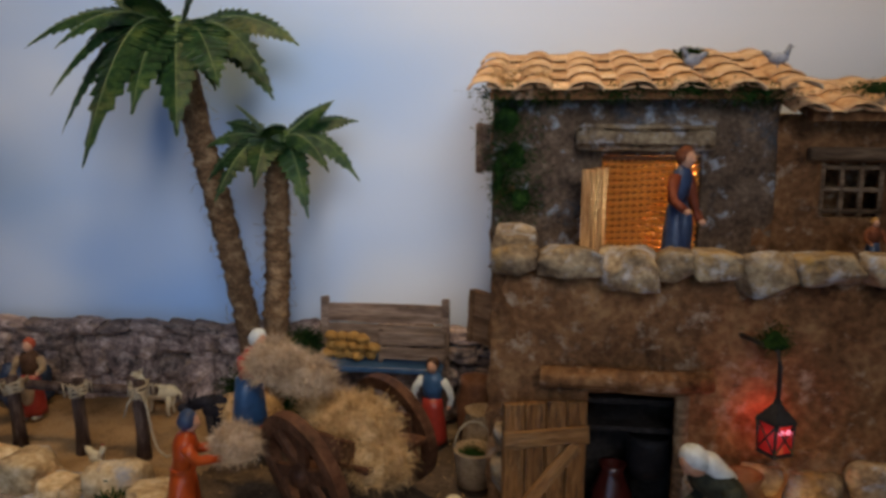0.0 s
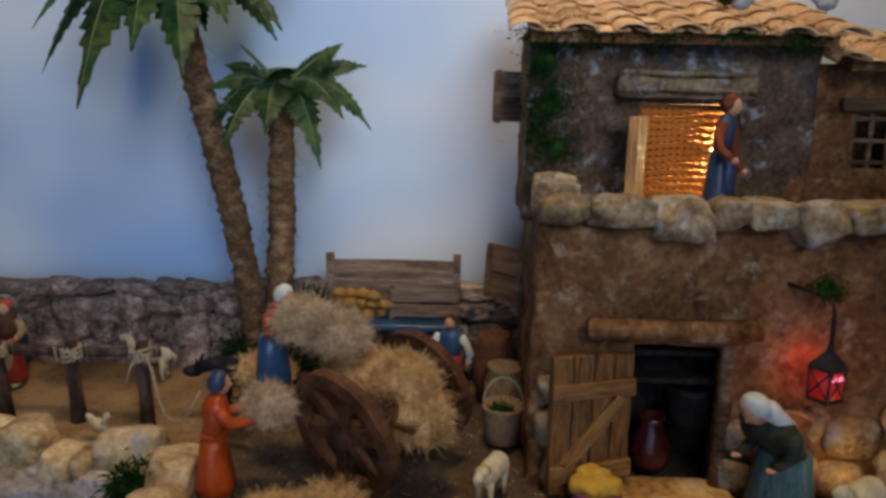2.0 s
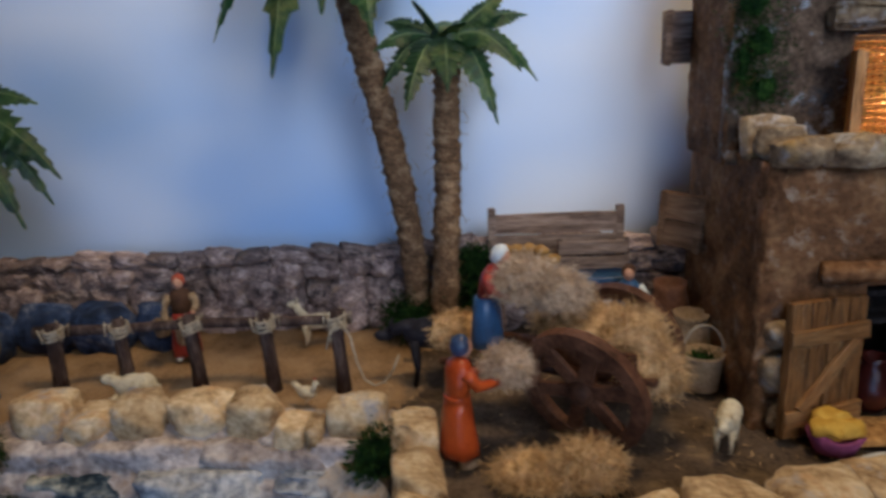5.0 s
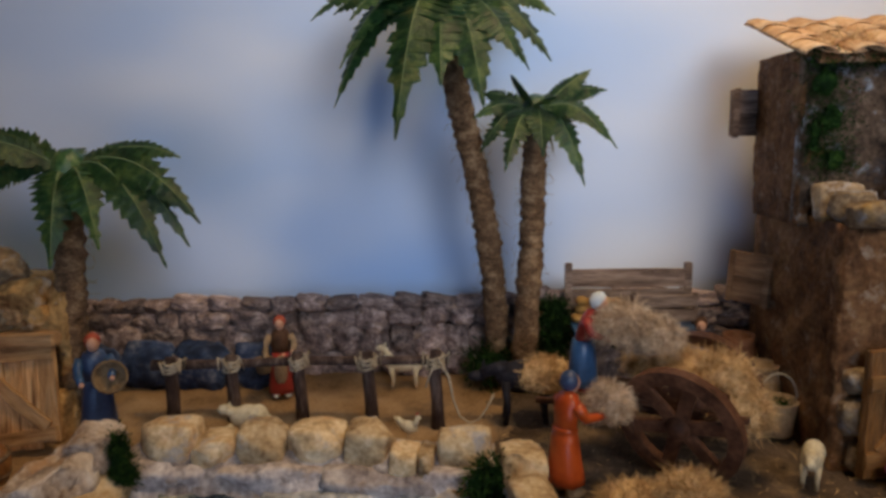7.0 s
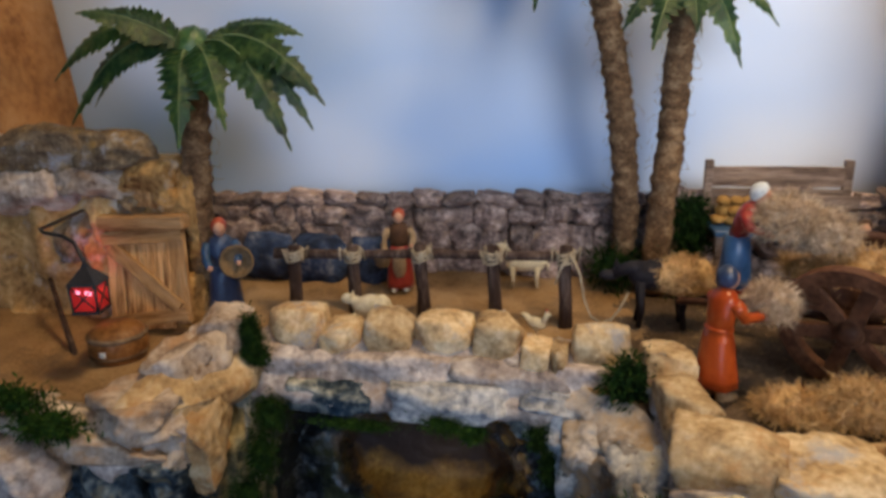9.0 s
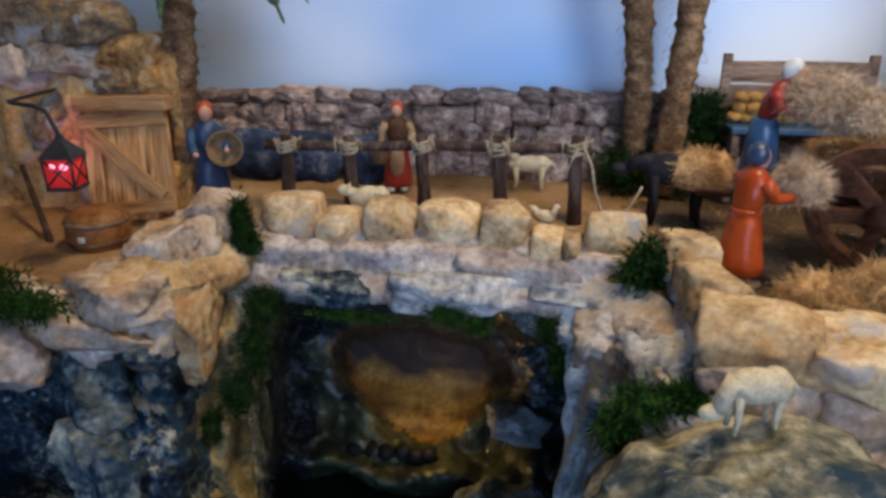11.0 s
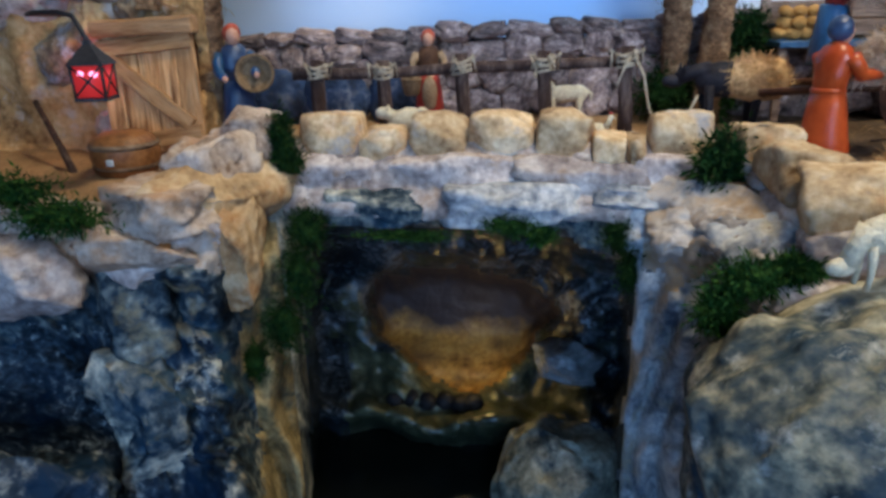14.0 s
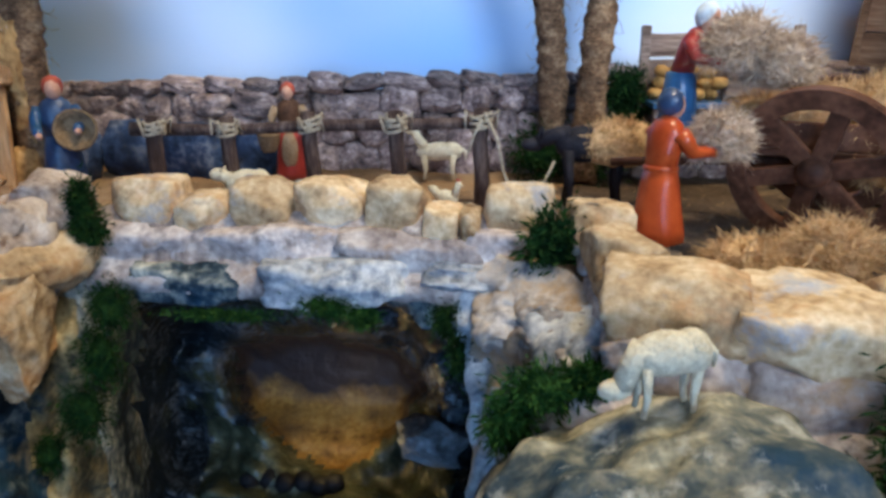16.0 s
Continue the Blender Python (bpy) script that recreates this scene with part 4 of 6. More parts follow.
tube(bm, [(-0.503, 0.76, 0.09), (-0.511, 0.757, 0.075), (-0.516, 0.757, 0.058)], 0.0013, 6)
solid("rope", bm, ROPE, "loose pale rope end on the fence post", "rope")

# rock wall with the plank door, the tower above
bm = sheet(-1.5, -0.955, -0.03, 0.205, 0.011, [(-1.062, -0.968, 0.0, 0.118)], 0.05, 0.02, 16, 3)
for v in bm.verts:
    if v.co.y < 0.04 and v.co.z > 0.14:
        v.co.y -= 0.02 * noise.noise(v.co * 22) + (v.co.z - 0.14) * -0.25
solid("rock_wall", bm, STUCCO_OCHRE, "rough ochre plaster and stone wall with a plank door", "wall", pose(0, 0.715, 0))
BLOCKS = ((-1.045, 0.214, 0.1, 0.042, PARAPET), (-1.15, 0.214, 0.13, 0.05, PARAPET), (-1.0, 0.186, 0.055, 0.034, STUCCO_OCHRE), (-1.075, 0.178, 0.09, 0.036, LEDGE), (-1.17, 0.168, 0.1, 0.055, LEDGE), (-1.25, 0.2, 0.12, 0.07, LEDGE), (-1.006, 0.158, 0.034, 0.022, WOOD_PALE), (-0.978, 0.156, 0.03, 0.026, STUCCO_OCHRE), (-1.034, 0.15, 0.03, 0.024, PARAPET), (-1.072, 0.13, 0.03, 0.05, STUCCO_OCHRE), (-1.085, 0.075, 0.028, 0.07, STUCCO_OCHRE), (-1.078, 0.022, 0.035, 0.04, LEDGE), (-1.12, 0.1, 0.05, 0.06, PARAPET), (-0.966, 0.03, 0.02, 0.06, STUCCO_OCHRE))
for x, z, sx, sz, m_ in BLOCKS:
    solid("wall_block", stone_mesh("wall_block", (sx * 1.1, 0.05, sz * 1.15), m_, x * 9 + z * 50, 0.7, 0.12, 4), m_, "rough stone block set in the rock wall", "stone", pose(x, 0.722 if z < 0.16 else 0.716, z, 0, RNG.uniform(-7, 7), RNG.uniform(-6, 6)), "blocks of the rock wall")
door = thing("plank_door", "closed pale plank door with a diagonal brace", "door", pose(-0.998, 0.672, 0.0, -15, -7, 4), "doors")
for i in range(5):
    bm = bmesh.new()
    plank(bm, 0.134, 0.0205, 0.006, pose(0, 0, 0, 0, 90, 0), i)
    part("plank", bm, WOOD_PALE, door, m=pose(-0.042 + 0.0212 * i, 0, 0.068 + 0.005 * RNG.random(), 0, RNG.uniform(-1.5, 1.5), 0), smooth=False)
for name, m_, ln in (("crosspiece", pose(0, -0.006, 0.116, 0, 2, 0), 0.108), ("crosspiece", pose(0, -0.006, 0.016, 0, -2, 0), 0.106), ("brace", pose(0.0, -0.0062, 0.066, 0, 44, 0), 0.118)):
    bm = bmesh.new()
    plank(bm, ln, 0.017, 0.005, Matrix(), ln)
    part(name, bm, WOOD_PALE_CROSS, door, m=m_, smooth=False)
bm = bmesh.new()
plank(bm, 0.115, 0.018, 0.02, pose(0, 0, 0), 5)
solid("door_lintel", bm, WOOD_PALE_CROSS, "pale wooden lintel over the plank door", "lintel", pose(-1.012, 0.7, 0.131, 0, -2, 3), smooth=False)
bm = sheet(-0.27, 0.0, 0.0, 0.55, 0.012, [], 0.14, 0.006, 20, 9)
for v in bm.verts:
    v.co.x += (v.co.z) * -0.12 * (1 if v.co.x > -0.1 else 0)
solid("tower", bm, TOWER, "tall ochre plaster tower standing on the rock", "tower", pose(-1.2, 0.72, 0.2))
bm = bmesh.new()
box(bm, (0.04, 0.01, 0.05), bevel=0.003)
solid("tower_hatch", bm, WOOD_PALE, "small pale wooden hatch on the tower wall", "hatch", pose(-1.25, 0.712, 0.335))

def lantern(label, m, r, h, arm):
    """A four-sided iron lantern with red panes; the origin is the middle of its base."""
    t = thing("lantern", label, "lantern", m, "red lanterns")
    bm = bmesh.new()
    box(bm, (2.2 * r, 2.2 * r, 0.003), pose(0, 0, 0), bevel=0.0006)
    part("base", bm, IRON, t, smooth=False)
    bm = bmesh.new()
    lathe(bm, [(1.75 * r, 0), (1.6 * r, 0.003), (0.35 * r, h * 0.34), (0.3 * r, h * 0.4), (0.12 * r, h * 0.44)], 4, pose(0, 0, h * 0.6, 0, 0, 45))
    part("cap", bm, IRON, t, smooth=False)
    for i in range(4):
        a = math.pi / 4 + i * math.pi / 2
        bm = bmesh.new()
        tube(bm, [(1.38 * r * math.cos(a), 1.38 * r * math.sin(a), 0.002), (1.5 * r * math.cos(a), 1.5 * r * math.sin(a), h * 0.61)], 0.0014, 6)
        part("corner_bar", bm, IRON, t)
    for i in range(4):
        f = part("pane", bmesh_pane(r, h), RED_GLASS, t, "glowing red pane", m=pose(0, 0, 0, 0, 0, 90 * i))
        bm = bmesh.new()
        tube(bm, [(-r, -1.03 * r, 0.004), (r, -1.08 * r, h * 0.59)], 0.0011, 5)
        tube(bm, [(r, -1.03 * r, 0.004), (-r, -1.08 * r, h * 0.59)], 0.0011, 5)
        part("cross_bar", bm, IRON, t, m=pose(0, 0, 0, 0, 0, 90 * i))
    bm = bmesh.new()
    ball(bm, (0.46 * r, -1.0 * r, h * 0.46), (0.0042, 0.0016, 0.003), level=2)
    part("flame", bm, PINK_GLOW, t, "bright pink flame")
    bm = bmesh.new()
    ball(bm, (-0.42 * r, -1.0 * r, h * 0.47), (0.0034, 0.0016, 0.0026), level=2)
    part("flame", bm, PINK_GLOW, t, "bright pink flame")
    bm = bmesh.new()
    tube(bm, arm, 0.0022, 7)
    part("bracket", bm, IRON, t)
    return t


def bmesh_pane(r, h):
    bm = bmesh.new()
    box(bm, (1.9 * r, 0.001, h * 0.56), pose(0, -r, 0.004))
    return bm


lantern("small black iron lantern with glowing red panes on a bracket", pose(-0.975, 0.55, 0.074, 0, 0, 12), 0.0125, 0.05,
        [(0, 0, 0.05), (-0.003, 0.002, 0.056), (-0.013, 0.01, 0.07), (-0.03, 0.022, 0.0735), (-0.06, 0.04, 0.0735), (-0.075, 0.06, 0.072), (-0.08, 0.16, 0.071)])
lantern("small black iron lantern with red panes on the house wall", pose(0.197, 0.64, 0.118, 0, 0, 28), 0.0098, 0.05,
        [(0, 0, 0.052), (0, 0, 0.08), (0.0, 0.004, 0.094), (0.001, 0.05, 0.097)])
bm = bmesh.new()
lathe(bm, [(0.027, 0), (0.0305, 0.009), (0.0325, 0.019), (0.031, 0.029), (0.0275, 0.036), (0.019, 0.041), (0.002, 0.043)], 24)
barrel = thing("barrel", "short honey coloured wooden tub standing by the plank door", "barrel", pose(-0.994, 0.604, -0.004))
part("tub", bm, BARREL, barrel)
for z, r in ((0.007, 0.0305), (0.027, 0.0317)):
    bm = bmesh.new()
    lathe(bm, [(r, 0), (r + 0.0012, 0.002), (r, 0.005)], 24)
    part("hoop", bm, LOG, barrel, m=pose(0, 0, z))
bm = bmesh.new()
box(bm, (0.007, 0.002, 0.006), bevel=0.0006)
part("plate", bm, WHITE, barrel, "small pale plate", m=pose(0.004, -0.033, 0.014))
bm = bmesh.new()
tube(bm, [(-1.048, 0.598, -0.008), (-1.09, 0.635, 0.022), (-1.15, 0.69, 0.054)], [0.004, 0.0035, 0.003], 7)
solid("leaning_stick", bm, POST, "dark crooked stick leaning on the rock wall", "stick")

# ---------------------------------------------------------------- the house
house = thing("house", "two-storey rough plaster house with terracotta roof and open doors", "house")
bm = sheet(-0.062, 0.62, -0.01, 0.268, 0.009, [(0.035, 0.122, -0.02, 0.15)], 0.03, 0.005, 26, 1)
part("lower_wall", bm, STUCCO, house, m=pose(0, 0.685, 0))
bm = sheet(0, 0.254, -0.01, 0.268, 0.01, [], 0.025, 0.005, 26, 2)
part("side_wall", bm, STUCCO, house, m=pose(-0.062, 0.94, 0, 0, 0, -90))
bm = sheet(-0.072, 0.226, 0.255, 0.452, 0.008, [(0.048, 0.152, 0.268, 0.383)], 0.025, 0.005, 26, 4)
part("upper_wall", bm, STUCCO_MOSSY, house, m=pose(0, 0.785, 0))
bm = sheet(0, 0.153, 0.255, 0.462, 0.01, [], 0.025, 0.005, 26, 5)
part("upper_side_wall", bm, STUCCO, house, m=pose(-0.072, 0.94, 0, 0, 0, -90))
bm = sheet(0, 0.153, 0.255, 0.462, 0.02, [], 0.02, 0.003, 26, 6)
part("upper_side_wall", bm, STUCCO, house, m=pose(0.206, 0.94, 0, 0, 0, -90))
bm = sheet(0.226, 0.62, 0.255, 0.43, 0.009, [(0.286, 0.352, 0.318, 0.378)], 0.025, 0.005, 26, 7)
part("annexe_wall", bm, STUCCO, house, m=pose(0, 0.825, 0))
bm = bmesh.new()
box(bm, (0.66, 0.24, 0.02), pose(0.279, 0.815, 0.246))
part("terrace_floor", bm, STUCCO, house)
# the low inner walls are coloured near black to stand in for shade
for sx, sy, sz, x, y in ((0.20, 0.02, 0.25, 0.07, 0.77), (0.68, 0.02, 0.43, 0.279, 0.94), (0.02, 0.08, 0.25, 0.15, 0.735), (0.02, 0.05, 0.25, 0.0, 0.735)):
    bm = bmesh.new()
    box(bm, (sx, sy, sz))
    part("inner_wall", bm, SHADE_WALL if sz < 0.3 else STUCCO, house, m=pose(x, y, 0), smooth=False)
for x, z, sx, sz in ((-0.02, 0.012, 0.06, 0.04), (-0.04, 0.06, 0.04, 0.045), (-0.04, 0.1, 0.035, 0.03), (0.14, 0.02, 0.035, 0.04), (0.145, 0.06, 0.04, 0.035), (0.19, 0.03, 0.05, 0.045), (0.245, 0.02, 0.055, 0.04), (0.25, 0.065, 0.05, 0.04), (0.3, 0.03, 0.05, 0.05), (0.3, 0.08, 0.05, 0.04), (0.2, 0.075, 0.04, 0.03)):
    me = stone_mesh("foundation_stone", (sx, 0.03, sz), PARAPET, x * 31, 0.6, 0.08, 3)
    part("foundation_stone", me, None, house, m=pose(x, 0.684, z))
# parapet
xs = [-0.062, -0.018, 0.042, 0.094, 0.124, 0.166, 0.214, 0.27, 0.33, 0.39, 0.45]
for i, (a, b) in enumerate(zip(xs, xs[1:])):
    low = 0.012 if i in (2, 5) else 0
    part("parapet_stone", stone_mesh("parapet_stone", (b - a + 0.003, 0.046, 0.03 + low), PARAPET, i * 2.7 + 1, 0.84, 0.05, 4), None, house, m=pose((a + b) / 2, 0.68, 0.281 - low / 2, 0, RNG.uniform(-3, 3), RNG.uniform(-3, 3)))
for i, (y, h) in enumerate(((0.722, 0.04), (0.762, 0.046))):
    part("parapet_stone", stone_mesh("parapet_stone", (0.046, 0.044, h), PARAPET, i * 3.3 + 40, 0.8, 0.05, 4), None, house, m=pose(-0.042, y, 0.282 + 0.004 * i))
# lintels
bm = bmesh.new()
tube(bm, [(-0.012, 0, 0), (0.04, -0.001, 0.002), (0.1, 0, 0.0005), (0.15, 0.001, 0.004)], [0.0105, 0.0115, 0.011, 0.0095], 12)
rough(bm, 0.002, 40, 1)
part("lintel", bm, STUCCO, house, "rough plastered log lintel over the lower door", m=pose(0, 0.676, 0.166))
bm = bmesh.new()
box(bm, (0.142, 0.024, 0.027), bevel=0.007, cuts=5, jitter=0.002)
part("lintel", bm, PARAPET, house, "rough plastered beam over the upper door", m=pose(0.09, 0.777, 0.388))
# shelves in the same near black, shade put into their colour
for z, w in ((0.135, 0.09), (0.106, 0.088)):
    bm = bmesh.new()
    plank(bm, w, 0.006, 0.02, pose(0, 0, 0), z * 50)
    part("shelf", bm, SHADE_WALL, house, m=pose(0.079, 0.715, z), smooth=False)
bm = bmesh.new()
tube(bm, [(0, 0, 0), (0.001, 0, 0.07), (0, 0, 0.152)], [0.008, 0.0075, 0.007], 8)
part("door_post", bm, LOG, house, m=pose(0.124, 0.682, 0))
bm = bmesh.new()
box(bm, (0.11, 0.05, 0.008), bevel=0.002, jitter=0.002, cuts=3)
part("doorstep", bm, STUCCO_OCHRE, house, m=pose(0.08, 0.668, 0.0))
# annexe window grille
bm = bmesh.new()
box(bm, (0.1, 0.015, 0.014), pose(0, -0.004, 0.062), bevel=0.003, cuts=3, jitter=0.001)
part("lintel", bm, LOG, house, m=pose(0.319, 0.825, 0.318))
for i in range(4):
    bm = bmesh.new()
    box(bm, (0.005, 0.005, 0.06), pose(-0.03 + 0.02 * i, 0.006, 0), bevel=0.001)
    part("window_bar", bm, LOG, house, m=pose(0.319, 0.825, 0.318))
for i in range(3):
    bm = bmesh.new()
    box(bm, (0.066, 0.005, 0.005), pose(0, 0.006, 0.004 + 0.024 * i), bevel=0.001)
    part("window_bar", bm, LOG, house, m=pose(0.319, 0.825, 0.318))


def leaf_door(m, w, h, mat, parent, label, boards=4, brace=True):
    d = part("door", bmesh_box((w, 0.004, h)), mat, parent, label, m=m, smooth=False)
    for i in range(boards):
        bm = bmesh.new()
        bw = w / boards
        plank(bm, h + RNG.uniform(-0.003, 0.004), bw * 0.93, 0.006, pose(0, 0, 0, 0, 90, 0), i + w * 100)
        part("board", bm, mat, d, m=pose(-w / 2 + bw * (i + 0.5), -0.004, h / 2), smooth=False)
    for z in ((h * 0.76, h * 0.16) if brace else ()):
        bm = bmesh.new()
        plank(bm, w * 1.02, 0.017, 0.005, Matrix(), z * 100)
        part("crosspiece", bm, WOOD_DOOR_CROSS, d, m=pose(0, -0.0092, z, 0, -1.5, 0), smooth=False)
    if brace:
        bm = bmesh.new()
        plank(bm, w * 1.05, 0.013, 0.005, Matrix(), 3)
        part("brace", bm, WOOD_DOOR_CROSS, d, m=pose(0.002, -0.0094, h * 0.46, 0, -50, 0), smooth=False)
    return d


def bmesh_box(size):
    bm = bmesh.new()
    box(bm, size)
    return bm


leaf_door(pose(-0.007, 0.672, 0.003, 0, 0, 17), 0.084, 0.139, WOOD_DOOR, house, "open plank door with a diagonal brace", 4)
leaf_door(pose(0.037, 0.755, 0.268, 0, 0, 68), 0.06, 0.1, WOOD_PALE, house, "small open plank door of the terrace", 3, False)
# shutters that stand out from the side wall
for x, y, z, w, h, turn, tilt in ((-0.075, 0.944, 0.361, 0.064, 0.063, 4, 0), (-0.084, 0.9, 0.134, 0.058, 0.07, -38, 4)):
    s = part("shutter", bmesh_box((w, 0.004, h)), WOOD_GREY if z > 0.3 else WOOD_BROWN, house, "weathered board shutter standing open", m=pose(x, y, z, 0, tilt, turn), smooth=False)
    for k in range(2):
        bm = bmesh.new()
        plank(bm, w, h / 2 * 0.95, 0.005, Matrix(), z * 30 + k)
        part("board", bm, WOOD_GREY if z > 0.3 else WOOD_BROWN, s, m=pose(0, -0.004, h * (0.25 + 0.5 * k)), smooth=False)
    for sx in (-1, 1):
        bm = bmesh.new()
        plank(bm, h * 1.04, 0.008, 0.004, pose(0, 0, 0, 0, 90, 0), z * 20 + sx)
        part("batten", bm, WOOD_GREY if z > 0.3 else WOOD_BROWN, s, m=pose(sx * w * 0.42, -0.0085, h / 2), smooth=False)
# woven mat in the upper doorway
mat_ = part("hanging_mat", bmesh_box((0.104, 0.003, 0.004)), LOG, house, "woven straw mat lit from behind", m=pose(0.1, 0.8, 0.378), smooth=False)
for k in range(15):
    bm = bmesh.new()
    for side in (0, 1):
        pts = []
        for i in range(57):
            x = -0.052 + 0.00185 * i
            ph = i * math.pi / 4 + (k % 2) * math.pi + side * math.pi
            pts.append((x, 0.0022 * math.cos(ph), 0.0013 * math.sin(ph) + 0.0016 * math.sin(x * 55 + k * 0.2)))
        tube(bm, pts, 0.0018, 5)
    part("weft_strand", bm, MAT_STRAW, mat_, m=pose(0, 0, -0.003 - 0.0074 * k))
for k in range(14):
    bm = bmesh.new()
    tube(bm, [(0.0004 * (-1) ** i, 0, -0.0055 * i) for i in range(21)], 0.0009, 5)
    part("warp_thread", bm, MAT_STRAW, mat_, m=pose(-0.05 + 0.0076 * k, 0, 0))
bm = bmesh.new()
ball(bm, (0, 0, 0), 0.0065, level=2)
part("bulb", bm, BULB_GLOW, house, "small lit bulb inside the upper room", m=pose(0.173, 0.925, 0.33))
bm = bmesh.new()
tube(bm, [(0, 0.004, 0), (0, 0.06, 0.0)], 0.0035, 8)
part("bulb_socket", bm, IRON, house, m=pose(0.173, 0.928, 0.33))


def tile_mesh(r0, r1, length, up):
    """A curved clay tile along +y; up: a cover tile, else a pan tile."""
    bm = bmesh.new()
    seg = 8
    out = []
    for y, r in ((0, r0), (length, r1)):
        for k in (0, 1):
            rr = r - 0.003 * k
            out.append([bm.verts.new((rr * math.cos(math.pi * i / seg), y, (0.52 if up else -0.12) * rr * math.sin(math.pi * i / seg))) for i in range(seg + 1)])
    for i in range(seg):
        bm.faces.new((out[0][i], out[0][i + 1], out[2][i + 1], out[2][i]))
        bm.faces.new((out[1][i + 1], out[1][i], out[3][i], out[3][i + 1]))
        for a, b in ((0, 1), (2, 3)):
            bm.faces.new((out[a][i], out[b][i], out[b][i + 1], out[a][i + 1]))
    for i in (0, seg):
        bm.faces.new((out[0][i], out[2][i], out[3][i], out[1][i]))
    return mesh_of("roof_tile", bm, TILE)


COVER, PAN = tile_mesh(0.019, 0.016, 0.06, True), tile_mesh(0.024, 0.026, 0.06, False)


def tiled_roof(x0, x1, y0, z0, y1, z1, label, columns, overhang=0.012):
    slope = math.degrees(math.atan2(z1 - z0, y1 - y0))
    run = math.hypot(y1 - y0, z1 - z0)
    r = part("roof", bmesh_box((x1 - x0 - 0.01, run, 0.01)), STUCCO, house, label, m=Matrix.Translation(((x0 + x1) / 2, (y0 + y1) / 2, (z0 + z1) / 2)) @ pose(0, 0, -0.012, slope, 0, 0), smooth=False)
    step = (x1 - x0) / columns
    for c in range(columns + 1):
        for k in range(4):
            y = -run / 2 - overhang + k * (run + overhang) / 4
            wob = RNG.uniform(-1.5, 1.5)
            part("roof_tile", COVER, None, r, m=pose(-(x1 - x0) / 2 + step * c, y + RNG.uniform(-0.003, 0.003), 0.012 - 0.001 * k, -3, wob, RNG.uniform(-2, 2)))
            if c < columns:
                part("roof_tile", PAN, None, r, m=pose(-(x1 - x0) / 2 + step * (c + 0.5), y + 0.004, 0.015, -3, wob, RNG.uniform(-2, 2)))


tiled_roof(-0.078, 0.232, 0.755, 0.452, 0.93, 0.512, "terracotta barrel tile roof", 6)
tiled_roof(0.255, 0.55, 0.79, 0.432, 0.93, 0.476, "lower terracotta barrel tile roof of the annexe", 6)
R2 = random.Random(11)
moss = moss_mesh([((-0.056, 0.776, 0.42), (0.03, 0.01, 0.032)), ((-0.046, 0.776, 0.38), (0.028, 0.009, 0.03)), ((-0.04, 0.776, 0.335), (0.03, 0.01, 0.028)), ((-0.062, 0.776, 0.36), (0.014, 0.009, 0.04)), ((-0.06, 0.76, 0.446), (0.03, 0.014, 0.009)), ((-0.01, 0.76, 0.445), (0.035, 0.012, 0.01)), ((0.06, 0.756, 0.446), (0.035, 0.012, 0.007)),
                  ((0.13, 0.752, 0.45), (0.04, 0.012, 0.008)), ((0.19, 0.756, 0.445), (0.04, 0.012, 0.01)), ((0.14, 0.82, 0.494), (0.014, 0.01, 0.003)), ((0.33, 0.81, 0.455), (0.03, 0.02, 0.006))], R2, 0.006, 200, 0.42)
part("creeper", moss, IVY, house, "dark green moss creeping over wall and eaves", kind="stuff", smooth=False)
bm = bmesh.new()
straw(bm, on_lump((-0.045, 0.768, 0.462), (0.035, 0.02, 0.012), -0.3), 130, 0.024, 0.0009, R2)
part("dry_grass", bm, HAY, house, "tuft of dry grass on the eaves", kind="stuff", smooth=False)
bm = moss_mesh([((0.195, 0.655, 0.218), (0.012, 0.018, 0.013))], R2, 0.0045, 260)
part("ivy_tuft", bm, IVY, house, "small green tuft over the lantern", smooth=False)


